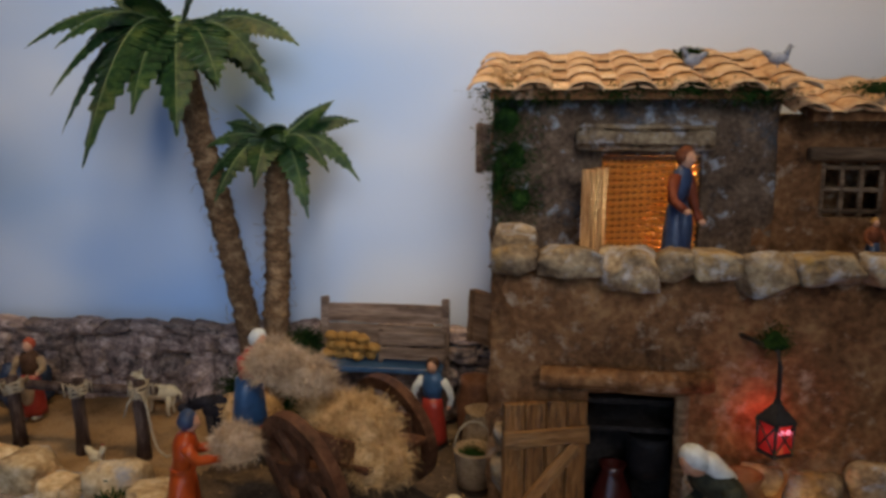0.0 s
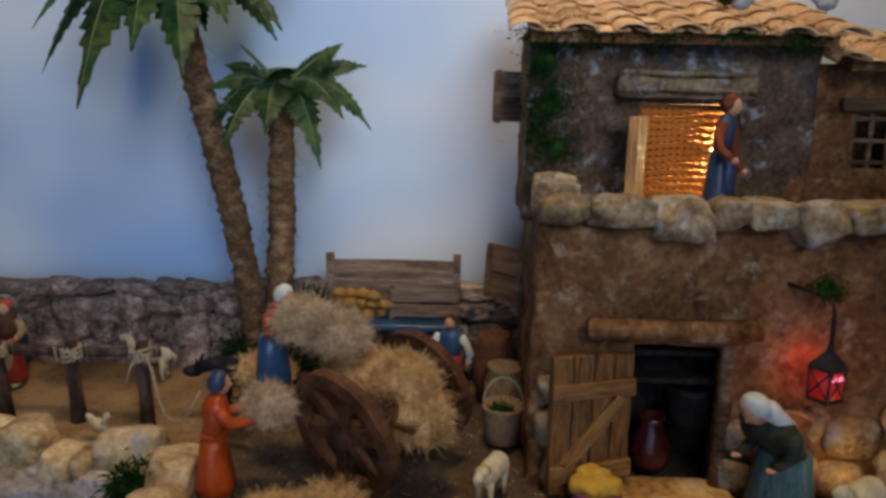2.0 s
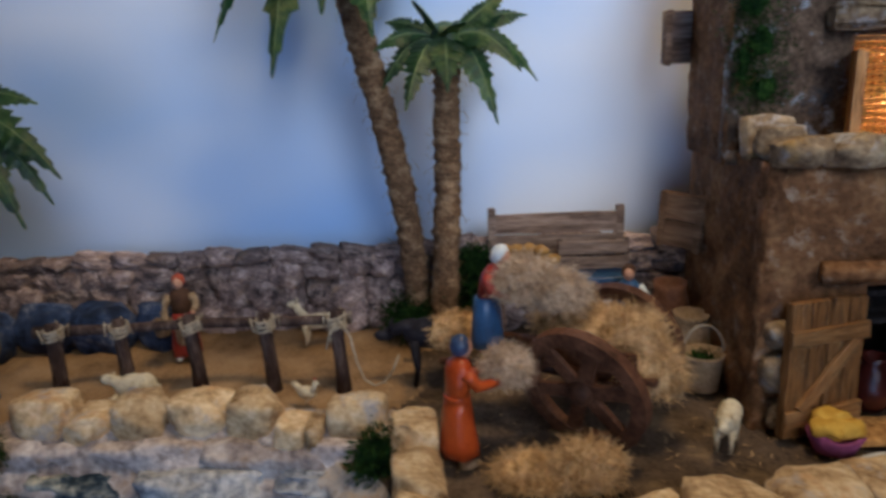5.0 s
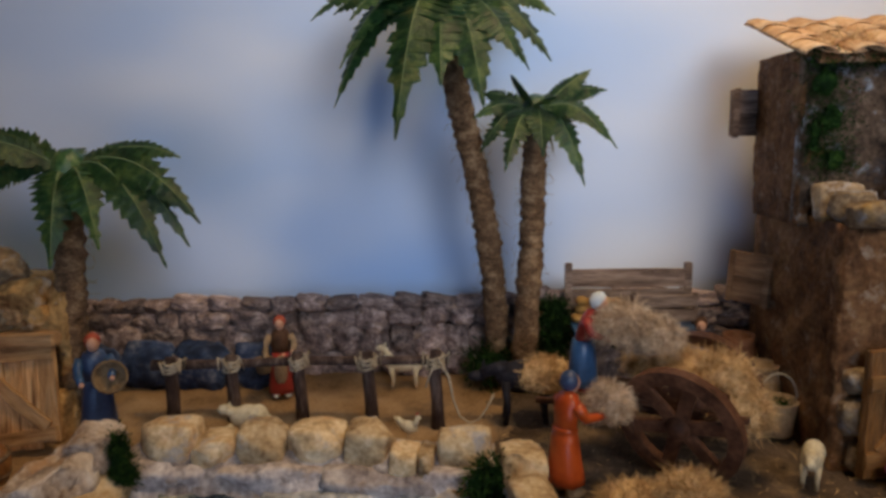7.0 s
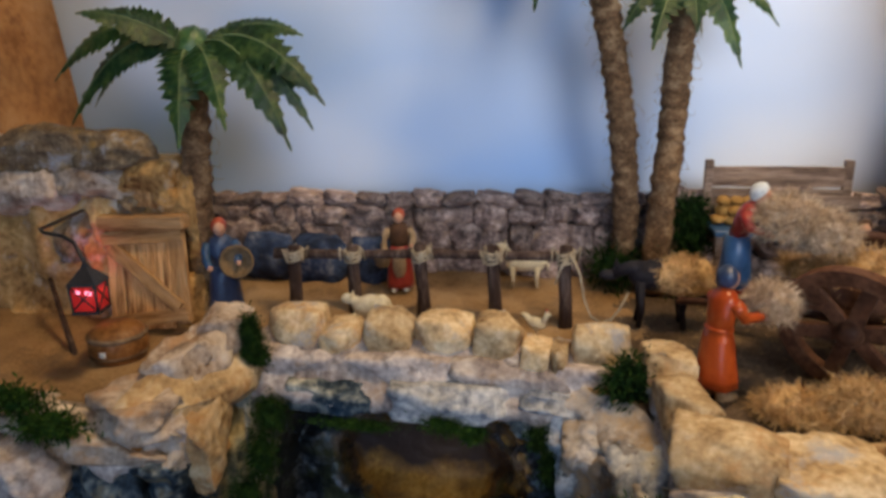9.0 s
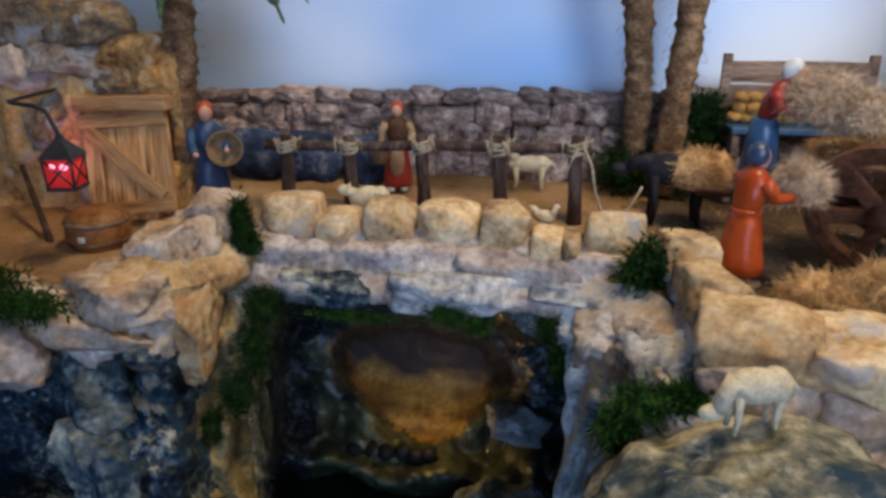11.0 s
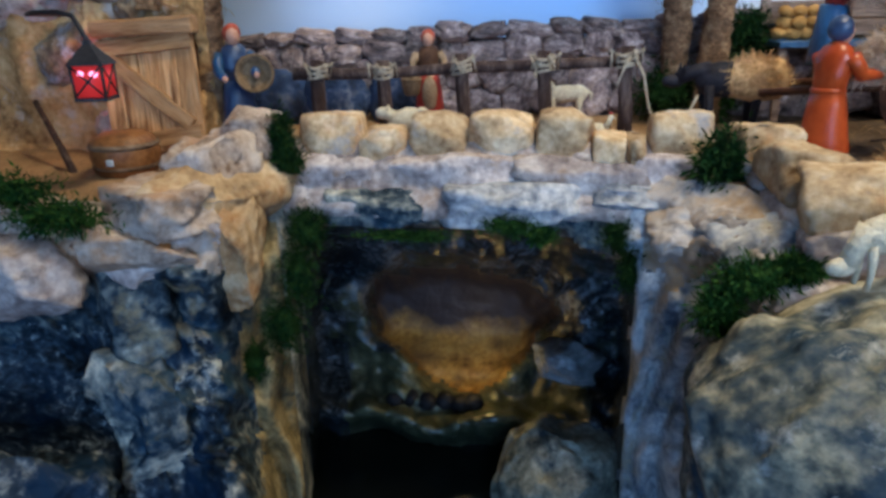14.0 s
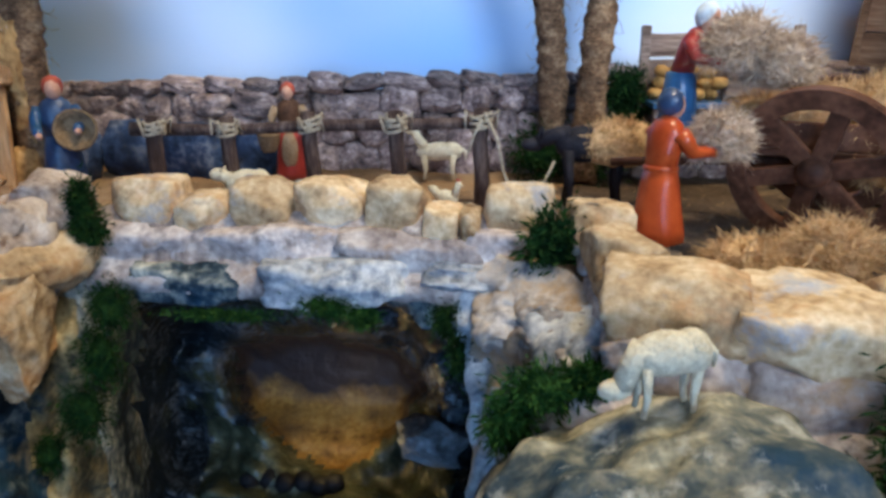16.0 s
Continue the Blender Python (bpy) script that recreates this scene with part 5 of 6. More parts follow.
# ---------------------------------------------------------------- palms
def frond_mesh(tip, arch, width, teeth, rng):
    """A broad feathered leaf that arches from the origin to its tip."""
    bm = bmesh.new()
    tip = Vector(tip)
    flat = Vector((tip.x, tip.y, 0))
    length = tip.length
    ctrl = flat * 0.5 + Vector((0, 0, max(tip.z * 0.25, -0.02) + arch * length))
    n = teeth * 2
    mid, left, right = [], [], []
    side = Vector((-flat.y, flat.x, 0)).normalized()
    facing = abs(flat.normalized().x)
    twist = rng.uniform(-0.25, 0.25)
    for i in range(n + 1):
        s = i / n
        p = 2 * s * (1 - s) * ctrl + s * s * tip
        d = (2 * (1 - 2 * s) * ctrl + 2 * s * tip).normalized()
        up = d.cross(side)
        up = -up if up.z < 0 else up
        across = d.cross((up + Vector((0, -1, 0)) * (1.1 * facing + 0.15) + twist * side).normalized()).normalized()
        w = max(width * min(1.0, 0.16 + 2.6 * s) * (1 - max(0, s - 0.35) ** 2 * 1.9) * (1 - s ** 9), 0.0005)
        tooth = (1.0 if i % 2 else 0.76) * rng.uniform(0.88, 1.06) * (0.62 if rng.random() < 0.08 else 1.0)
        lead = d * length * (0.03 if i % 2 else 0)
        fold = -0.22 * w * up
        mid.append(bm.verts.new(p))
        left.append(bm.verts.new(p + lead + across * w * tooth + fold))
        right.append(bm.verts.new(p + lead - across * w * tooth + fold))
    for i in range(n):
        bm.faces.new((mid[i], mid[i + 1], left[i + 1], left[i]))
        bm.faces.new((mid[i + 1], mid[i], right[i], right[i + 1]))
    t = [v.co.copy() for v in mid]
    bmesh.ops.solidify(bm, geom=bm.faces[:], thickness=0.0006)
    tube(bm, [p + Vector((0, 0, 0.0006)) for p in t[::3]], [0.0015 * (1 - 0.8 * i / len(t[::3])) for i in range(len(t[::3]))], 5, 1)
    return mesh_of("frond", bm, [FROND, FROND_RIB], smooth=False)


def palm(label, line, r0, r1, tips, width, seed, teeth=20):
    """line: the trunk's points from the foot up. tips: where each leaf ends, seen from the crown, and how high it arches."""
    rng = random.Random(seed)
    base = Vector(line[0])
    t = thing("palm_tree", label, "palm tree", Matrix.Translation(base), "palms")
    pts = [Vector(p) - base for p in line]
    dense = []
    for i in range(len(pts) - 1):
        a, b = pts[i], pts[i + 1]
        p0, p3 = pts[max(i - 1, 0)], pts[min(i + 2, len(pts) - 1)]
        for k in range(14):
            s = k / 14
            dense.append(0.5 * ((2 * a) + (b - p0) * s + (2 * p0 - 5 * a + 4 * b - p3) * s * s + (3 * a - p0 - 3 * b + p3) * s ** 3))
    dense.append(pts[-1])
    bm = bmesh.new()
    rad = [(r0 + (r1 - r0) * i / len(dense)) * (1.0 + (0.09 if i % 2 else -0.04) + rng.uniform(-0.05, 0.05)) for i in range(len(dense))]
    tube(bm, dense, rad, 12)
    rough(bm, 0.0035, 60, seed)
    top = dense[-1]
    for i, p in enumerate(dense):
        for _ in range(12):
            a = rng.uniform(0, 6.283)
            o = Vector((math.cos(a), math.sin(a), rng.uniform(-0.2, 0.5)))
            s = Vector((-math.sin(a), math.cos(a), 0)) * 0.0012
            q = p + o * rad[i] * 0.8 + Vector((0, 0, rng.uniform(-0.006, 0.006)))
            e = q + o * rng.uniform(0.003, 0.006) + Vector((0, 0, 0.004))
            bm.faces.new([bm.verts.new(c) for c in (q - s, q + s, e)])
        for _ in range(2):
            a = rng.uniform(0, 6.283)
            o = Vector((math.cos(a), math.sin(a), 0))
            q = p + o * rad[i]
            tube(bm, [q, q + o * 0.006 + Vector((0, 0, -0.002)), q + o * rng.uniform(0.005, 0.014) + Vector((0, 0, rng.uniform(-0.015, 0.006)))], 0.00028, 3)
    part("trunk", bm, PALM_TRUNK, t)
    bm = bmesh.new()
    ball(bm, top + Vector((0, 0, 0.004)), (r1 * 1.3, r1 * 1.3, r1 * 1.8), level=3, amount=0.004, scale=60)
    part("crown", bm, FROND, t)
    for x, y, z, arch, size in tips:
        part("frond", frond_mesh((x, y, z), arch, width * size * 1.12, teeth, rng), None, t, m=Matrix.Translation(top + Vector((0, 0, 0.004))))
    return t


palm("tall artificial palm with a leaning brown trunk", [(-0.428, 0.955, 0.0), (-0.431, 0.935, 0.12), (-0.441, 0.914, 0.22), (-0.458, 0.902, 0.32), (-0.481, 0.896, 0.42), (-0.503, 0.896, 0.53)], 0.0165, 0.0165,
     [(-0.043, -0.149, -0.172, 0.42, 1.3), (0.06, -0.12, -0.135, 0.42, 1.4), (0.154, 0.037, -0.006, 0.4, 0.9), (-0.152, -0.095, -0.027, 0.4, 0.8), (-0.117, -0.10, -0.085, 0.45, 0.85), (0.145, -0.035, -0.075, 0.45, 1.0), (0.1, -0.09, -0.075, 0.4, 1.35),
      (-0.15, 0.02, 0.0, 0.4, 0.9), (-0.08, 0.1, 0.03, 0.35, 0.9), (0.08, 0.09, 0.04, 0.35, 0.9), (-0.03, -0.11, 0.04, 0.4, 1.0), (0.07, -0.06, 0.09, 0.3, 0.9), (-0.09, -0.04, 0.08, 0.3, 0.9), (-0.1, -0.11, -0.03, 0.45, 0.9), (0.01, -0.13, -0.11, 0.4, 1.4), (-0.135, -0.06, -0.13, 0.45, 0.9), (0.12, 0.03, -0.08, 0.45, 0.9), (0.0, 0.1, -0.06, 0.4, 0.9)], 0.03, 3)
palm("shorter artificial palm with a straight fibrous trunk", [(-0.392, 0.92, 0.0), (-0.385, 0.918, 0.12), (-0.38, 0.917, 0.22), (-0.377, 0.914, 0.32), (-0.375, 0.909, 0.39)], 0.0185, 0.0155,
     [(0.113, 0.013, -0.048, 0.45, 0.8), (0.062, -0.05, -0.095, 0.42, 1.0), (-0.043, -0.095, -0.073, 0.35, 1.0), (0.102, 0.045, 0.034, 0.3, 0.8), (0.075, 0.02, 0.06, 0.25, 0.8), (0.005, -0.085, -0.055, 0.45, 1.15), (-0.085, -0.03, -0.005, 0.35, 0.8),
      (-0.075, 0.01, 0.03, 0.3, 0.8), (-0.04, 0.08, 0.03, 0.3, 0.8), (0.04, 0.085, 0.03, 0.3, 0.8), (0.09, -0.05, -0.035, 0.42, 0.9), (-0.035, -0.05, 0.05, 0.3, 0.8), (0.02, -0.07, 0.02, 0.35, 0.9), (-0.075, -0.05, -0.05, 0.4, 0.9), (0.03, 0.05, -0.06, 0.4, 0.9)], 0.0215, 5, 16)
palm("small artificial palm growing beside the plank door", [(-0.968, 0.742, 0.0), (-0.964, 0.742, 0.1), (-0.957, 0.742, 0.2), (-0.945, 0.74, 0.325)], 0.019, 0.0165,
     [(0.166, -0.01, -0.062, 0.4, 1.0), (0.130, -0.03, -0.112, 0.42, 1.0), (0.128, 0.03, 0.016, 0.35, 0.85), (-0.193, 0.0, -0.032, 0.42, 0.85), (-0.146, -0.04, -0.083, 0.42, 1.0), (-0.134, 0.03, 0.049, 0.3, 0.8), (0.009, -0.065, -0.108, 0.4, 1.2),
      (0.146, 0.0, -0.092, 0.45, 0.9), (-0.056, 0.1, 0.022, 0.3, 0.9), (0.056, 0.1, 0.022, 0.3, 0.9), (-0.101, -0.06, 0.043, 0.3, 0.8), (-0.157, 0.02, -0.065, 0.42, 0.9), (0.067, -0.06, -0.086, 0.42, 1.0)], 0.025, 8, 17)

# ---------------------------------------------------------------- back wall, stone by stone
backwall = thing("yard_wall", "long dry stone wall of dark grey-brown stones before the sky", "wall", kind="structure")
bm = sheet(-1.2, -0.03, -0.02, 0.1, 0.02, [], 0.035, 0.003, 20, 8)
part("core", bm, MORTAR, backwall, m=pose(0, 0.992, 0))
RW = random.Random(21)
alike = [stone_mesh("stone", (1, 1, 1), RUBBLE, i * 1.9 + 3, 0.62, 0.13, 4) for i in range(14)]
z = -0.006
for row, hgt in enumerate((0.046, 0.042, 0.034, 0.022)):
    x = -1.14 - 0.02 * (row % 2)
    while x < -0.05:
        w = RW.uniform(0.032, 0.068)
        rise = (x + 0.35) * 0.026
        sway = 0.006 * noise.noise(Vector((x * 9, row * 2.3, 0)))
        k = RW.uniform(0.9, 1.25)
        part("stone", alike[RW.randrange(14)], None, backwall, m=Matrix.Translation((x + w / 2, 0.99 - RW.uniform(0, 0.009), z + hgt / 2 + sway + rise * (row + 1) / 4)) @ pose(0, 0, 0, RW.uniform(-6, 6), RW.uniform(-12, 12), RW.choice((0, 180))) @ Matrix.Diagonal((w * 1.07, 0.042, hgt * k, 1)))
        x += w * 0.97
    z += hgt * 0.93


# ---------------------------------------------------------------- figures, each one painted mesh
def figure(label, m, h, robe, top, cover, skin=SKIN, feet=POST, lean=0.0, arms=((0.16, -0.18, 0.55), (-0.16, -0.18, 0.55)), waist=0.56, wide=0.17, sleeves=None, shawl=False, belt=False, apron=None, hem=0.05, group="painted figures"):
    mats = [robe, top, cover, skin, feet, sleeves or top, apron or robe]
    bm = bmesh.new()
    for sx in (-0.07, 0.07):
        ball(bm, (sx, -0.05, 0.025), (0.05, 0.095, 0.035), mat=4, level=2)
        tube(bm, [(sx, 0, 0.02), (sx, 0, hem + 0.04)], 0.04, 8, 4)
    t = bmesh.new()
    lathe(t, [(wide, hem), (wide * 0.98, hem + 0.07), (wide * 0.86, 0.3), (wide * 0.74, 0.45), (wide * 0.62, waist)], 20, squash=0.82)
    for v in t.verts:
        a = math.atan2(v.co.y, v.co.x)
        k = 1 + 0.055 * math.sin(a * 7 + v.co.z * 3) * (1 - v.co.z / waist * 0.7)
        v.co.x *= k
        v.co.y *= k
    add(bm, t, None, 0)
    if belt:
        lathe(bm, [(wide * 0.62, waist - 0.012), (wide * 0.68, waist), (wide * 0.62, waist + 0.015)], 18, None, 0, 0.84)
    if apron:
        ball(bm, (0, -wide * 0.55, 0.34), (wide * 0.5, wide * 0.36, 0.2), mat=6, level=3)
    lathe(bm, [(wide * 0.62, waist - 0.01), (wide * 0.68, waist + 0.1), (wide * 0.74, waist + 0.2), (wide * 0.55, waist + 0.265), (0.04, waist + 0.3)], 18, None, 1, 0.74)
    hz = waist + 0.355
    hy = -0.01
    tube(bm, [(0, hy * 0.7, waist + 0.26), (0, hy, hz)], 0.04, 8, 3)
    ball(bm, (0, hy - 0.012, hz), (0.058, 0.066, 0.08), mat=3, level=3)
    ball(bm, (0, hy - 0.078, hz - 0.005), (0.012, 0.014, 0.018), mat=3, level=1)
    ball(bm, (0, hy + 0.014, hz + 0.02), (0.076, 0.072, 0.084), mat=2, level=3, amount=0.006, scale=14)
    if shawl:
        ball(bm, (0, hy + 0.05, hz - 0.13), (0.105, 0.075, 0.17), mat=2, level=3, amount=0.012, scale=12)
    for sx, (x, y, z) in zip((1, -1), arms):
        s = Vector((sx * wide * 0.68, 0, waist + 0.21))
        e = Vector((x * 1.15, y * 0.35, (waist + 0.16 + z) / 2 - 0.03))
        w = Vector((x, y, z))
        tube(bm, [s, (s + e) / 2 + Vector((sx * 0.012, 0, 0)), e, (e + w) / 2, w], [0.05, 0.046, 0.042, 0.038, 0.033], 10, 5)
        ball(bm, w + Vector((0, -0.02, -0.01)), (0.026, 0.032, 0.026), mat=3, level=2)
    for v in bm.verts:
        k = min(1, max(0, (v.co.z - waist + 0.06) / 0.2))
        a = lean * k * k * (3 - 2 * k)
        y, z = v.co.y, v.co.z - waist
        v.co.y, v.co.z = y * math.cos(a) - z * math.sin(a), waist + y * math.sin(a) * 0.8 + z * math.cos(a)
    bmesh.ops.transform(bm, matrix=Matrix.Scale(h, 4), verts=bm.verts)
    return solid("figurine", bm, mats, label, "figurine", m, group)


figure("orange glazed figurine in a belted robe carrying hay", pose(-0.357, 0.612, 0.0, 0, 2, 118), 0.13, ORANGE, ORANGE, BLUE_DARK, lean=0.12, arms=((0.12, -0.26, 0.66), (-0.12, -0.26, 0.66)), waist=0.55, belt=True, wide=0.172, hem=0.12, feet=SACK)
figure("figurine in red top, blue trousers and white cap on the cart", pose(-0.33, 0.708, 0.078, 0, 0, 62), 0.13, BLUE, RED, WHITE, lean=0.35, arms=((0.12, -0.24, 0.58), (-0.12, -0.24, 0.6)), waist=0.46, wide=0.155, feet=RED)
figure("figurine of a girl with blue bodice and red skirt", pose(-0.152, 0.875, 0.0, 0, 0, -8), 0.118, RED, BLUE, HAIR, sleeves=WHITE, arms=((0.2, -0.02, 0.48), (-0.2, -0.02, 0.5)))
figure("stooping figurine in a white headscarf and striped green skirt", pose(0.158, 0.618, 0.0, 0, 0, -62), 0.17, TEAL, OLIVE, WHITE, lean=0.75, shawl=True, wide=0.19, waist=0.47, arms=((0.1, -0.2, 0.5), (-0.1, -0.22, 0.48)))
figure("figurine with red hair, rust blouse and blue skirt", pose(0.123, 0.752, 0.266, 0, 0, 48), 0.125, BLUE_DARK, BLUE_DARK, AUBURN, sleeves=RUST, apron=BLUE_DARK, arms=((0.15, -0.12, 0.4), (-0.15, -0.16, 0.5)), wide=0.145, lean=0.12)
figure("small fair-haired child figurine behind the parapet", pose(0.318, 0.765, 0.266, 0, 0, 10), 0.056, BLUE_DARK, AUBURN, BREAD)
figure("figurine in a red skirt and tan apron with a basket", pose(-0.738, 0.872, 0.0, 0, 0, 12), 0.116, RED, HAIR, HAIR_RED, sleeves=SACK, apron=SACK, arms=((0.15, -0.12, 0.6), (-0.16, -0.14, 0.5)), feet=WHITE)
figure("figurine in a red headscarf and blue dress", pose(-0.928, 0.728, 0.0, 0, 0, 34), 0.13, BLUE_DARK, BLUE_DARK, HAIR_RED, sleeves=BLUE, arms=((0.13, -0.2, 0.62), (-0.13, -0.22, 0.6)), wide=0.17, shawl=False)


def round_basket(label, m, r, depth, group="baskets"):
    bm = bmesh.new()
    lathe(bm, [(r * 0.6, 0), (r * 0.9, depth * 0.4), (r, depth), (r * 1.06, depth * 1.08), (r * 0.94, depth * 1.06), (r * 0.84, depth * 0.5), (r * 0.5, depth * 0.12)], 22)
    for k in range(5):
        z = depth * (0.15 + 0.2 * k)
        rr = r * (0.72 + 0.075 * k)
        tube(bm, [(rr * math.cos(a), rr * math.sin(a), z) for a in [i * math.pi / 10 for i in range(21)]], 0.0012, 5)
    return solid("basket", bm, BASKETRY, label, "basket", m, group)


round_basket("round woven basket held up by the blue figurine", pose(-0.905, 0.726, 0.078, 78, 0, 20), 0.0195, 0.014)
b = round_basket("brown woven basket on the arm of the figurine", pose(-0.756, 0.85, 0.04), 0.0125, 0.02)


# ---------------------------------------------------------------- animals, each one painted mesh
def beast(label, category, m, length, height, mat, leg=0.5, neck=(0.5, 0.25), head=(0.16, 0.1), graze=False, ears=0.05, fat=0.2, tail=True, lying=False, group="animal figures", dark=None):
    """Its body lies along x, with the head towards -x; sizes are shares of the length."""
    bm = bmesh.new()
    L, top = length, height
    leg_h = 0.0 if lying else top * leg
    cz = leg_h + (top - leg_h) / 2
    ball(bm, (0, 0, cz), (L * 0.42, L * fat, (top - leg_h) / 2), level=3, amount=L * 0.02, scale=2.2 / L)
    ball(bm, (L * 0.24, 0, cz + top * 0.02), (L * 0.2, L * fat * 1.02, (top - leg_h) * 0.5), level=3)
    if not lying:
        for x in (-0.27, 0.28):
            for y in (-0.12, 0.12):
                k = 0.03 if x < 0 else -0.03
                tube(bm, [(L * x, L * y, leg_h + top * 0.18), (L * (x + k), L * y, leg_h * 0.5), (L * x, L * y, 0)], [L * 0.065, L * 0.042, L * 0.036], 8)
    else:
        for x in (-0.3, 0.2):
            tube(bm, [(L * x, -L * 0.16, top * 0.25), (L * (x - 0.16), -L * 0.22, top * 0.1)], [L * 0.06, L * 0.05], 8)
    hx, hz = -L * neck[0], top * neck[1]
    tube(bm, [(-L * 0.26, 0, cz + top * 0.1), (-L * 0.4, 0, (cz + hz) / 2 + top * (0.06 if graze else 0.1)), (hx, 0, hz)], [L * fat * 0.7, L * fat * 0.52, L * head[1]], 10)
    ball(bm, (hx - L * head[0] * 0.35, 0, hz - top * 0.03), (L * head[0], L * head[1] * 0.85, L * head[1]), pose(0, 0, 0), level=3)
    for s in (-1, 1):
        tube(bm, [(hx + L * 0.03, s * L * head[1] * 0.6, hz + L * head[1] * 0.5), (hx + L * 0.05, s * (L * head[1] * 0.7 + L * ears * 0.5), hz + L * (head[1] * 0.6 + ears))], [L * 0.035, L * 0.012], 6)
    if tail:
        tube(bm, [(L * 0.41, 0, cz + top * 0.08), (L * 0.5, 0, cz - top * 0.02), (L * 0.5, 0, cz - top * 0.2)], [L * 0.045, L * 0.04, L * 0.02], 6)
    return solid("animal_figurine", bm, mat, label, category, m, group)


# how high the large rock reaches under the lamb
bpy.context.view_layer.update()
rock_top = max(p.z for p in (lamb_rock.matrix_world @ v.co for v in lamb_rock.data.vertices) if abs(p.x + 0.384) < 0.018 and abs(p.y - 0.414) < 0.012)
beast("cream lamb figurine grazing on the large rock", "lamb figurine", pose(-0.384, 0.414, rock_top - 0.008, 0, 0, 14), 0.05, 0.045, FLEECE, 0.46, (0.48, 0.34), (0.19, 0.12), True, 0.07, 0.23)
beast("cream sheep figurine standing in the yard", "sheep figurine", pose(-0.1, 0.645, 0.002, 0, 0, 62), 0.055, 0.042, FLEECE, 0.4, (0.42, 0.8), (0.15, 0.11))
beast("pale goat figurine standing by the back wall", "goat figurine", pose(-0.566, 0.915, 0.0, 0, 0, 4), 0.066, 0.044, FLEECE, 0.5, (0.46, 1.36), (0.13, 0.075), False, 0.05, 0.16)
beast("cream sheep figurine lying behind the low wall", "sheep figurine", pose(-0.735, 0.728, 0.012, 0, 0, 5), 0.056, 0.03, FLEECE, 0.3, (0.46, 0.85), (0.15, 0.12), False, 0.05, 0.22, True, True)
beast("cream sheep figurine lying beside the stooping figurine", "sheep figurine", pose(0.225, 0.612, 0.022, 0, 0, 30), 0.06, 0.034, FLEECE, 0.3, (0.46, 0.9), (0.15, 0.12), False, 0.05, 0.22, True, True)
beast("dark grey donkey figurine harnessed before the cart", "donkey figurine", pose(-0.392, 0.795, 0.0, 0, 0, 4), 0.095, 0.082, DONKEY, 0.52, (0.6, 0.78), (0.13, 0.075), False, 0.12, 0.17)
bm = bmesh.new()
t = bmesh.new()
lathe(t, [(0.01, -0.03), (0.019, -0.026), (0.023, 0), (0.0215, 0.026), (0.012, 0.031)], 20)
bmesh.ops.transform(t, matrix=pose(0, 0, 0, 0, 90, 0) @ Matrix.Diagonal((1, 0.95, 1, 1)), verts=t.verts)
rough(t, 0.003, 50, 4)
add(bm, t)
straw(bm, on_lump((0, 0, 0.0), (0.036, 0.026, 0.027), -0.4), 1100, 0.013, 0.0009, random.Random(4), spread=0.55)
solid("pack_mat", bm, HAY, "thick woven straw pack laid over the donkey", "saddle pack", pose(-0.368, 0.793, 0.062, 0, 0, 4))


def bird(label, category, m, L, mat, comb=None):
    bm = bmesh.new()
    ball(bm, (0, 0, L * 0.34), (L * 0.34, L * 0.2, L * 0.22), level=3)
    tube(bm, [(-L * 0.22, 0, L * 0.42), (-L * 0.32, 0, L * 0.62), (-L * 0.34, 0, L * 0.72)], [L * 0.13, L * 0.085, L * 0.08], 8)
    ball(bm, (-L * 0.36, 0, L * 0.74), L * 0.085, level=2)
    tube(bm, [(-L * 0.42, 0, L * 0.73), (-L * 0.52, 0, L * 0.7)], [L * 0.03, L * 0.006], 5)
    tube(bm, [(L * 0.24, 0, L * 0.4), (L * 0.42, 0, L * 0.55), (L * 0.55, 0, L * 0.6)], [L * 0.13, L * 0.11, L * 0.04], 8)
    for y in (-0.06, 0.06):
        tube(bm, [(0, y * L, L * 0.2), (0, y * L, 0)], L * 0.02, 5)
    if comb:
        ball(bm, (-L * 0.35, 0, L * 0.84), (L * 0.07, L * 0.02, L * 0.05), mat=1, level=2)
    return solid("bird_figurine", bm, [mat, comb or mat], label, category, m, "bird figures")


bird("white hen figurine with a red comb behind the low wall", "hen figurine", pose(-0.535, 0.728, 0.006, 0, 0, 160), 0.036, FLEECE, RED)
bird("grey-white dove figurine on the roof edge", "dove figurine", pose(0.13, 0.755, 0.469, 0, 0, 15), 0.028, DOVE)
bird("grey-white dove figurine on the roof corner", "dove figurine", pose(0.212, 0.757, 0.47, 0, 0, 170), 0.028, DOVE)

# ---------------------------------------------------------------- cart and hay
cart = thing("hay_cart", "dark wooden two-wheeled cart loaded with hay", "cart")
AX = Vector((0.58, 0.78, 0.24)).normalized()


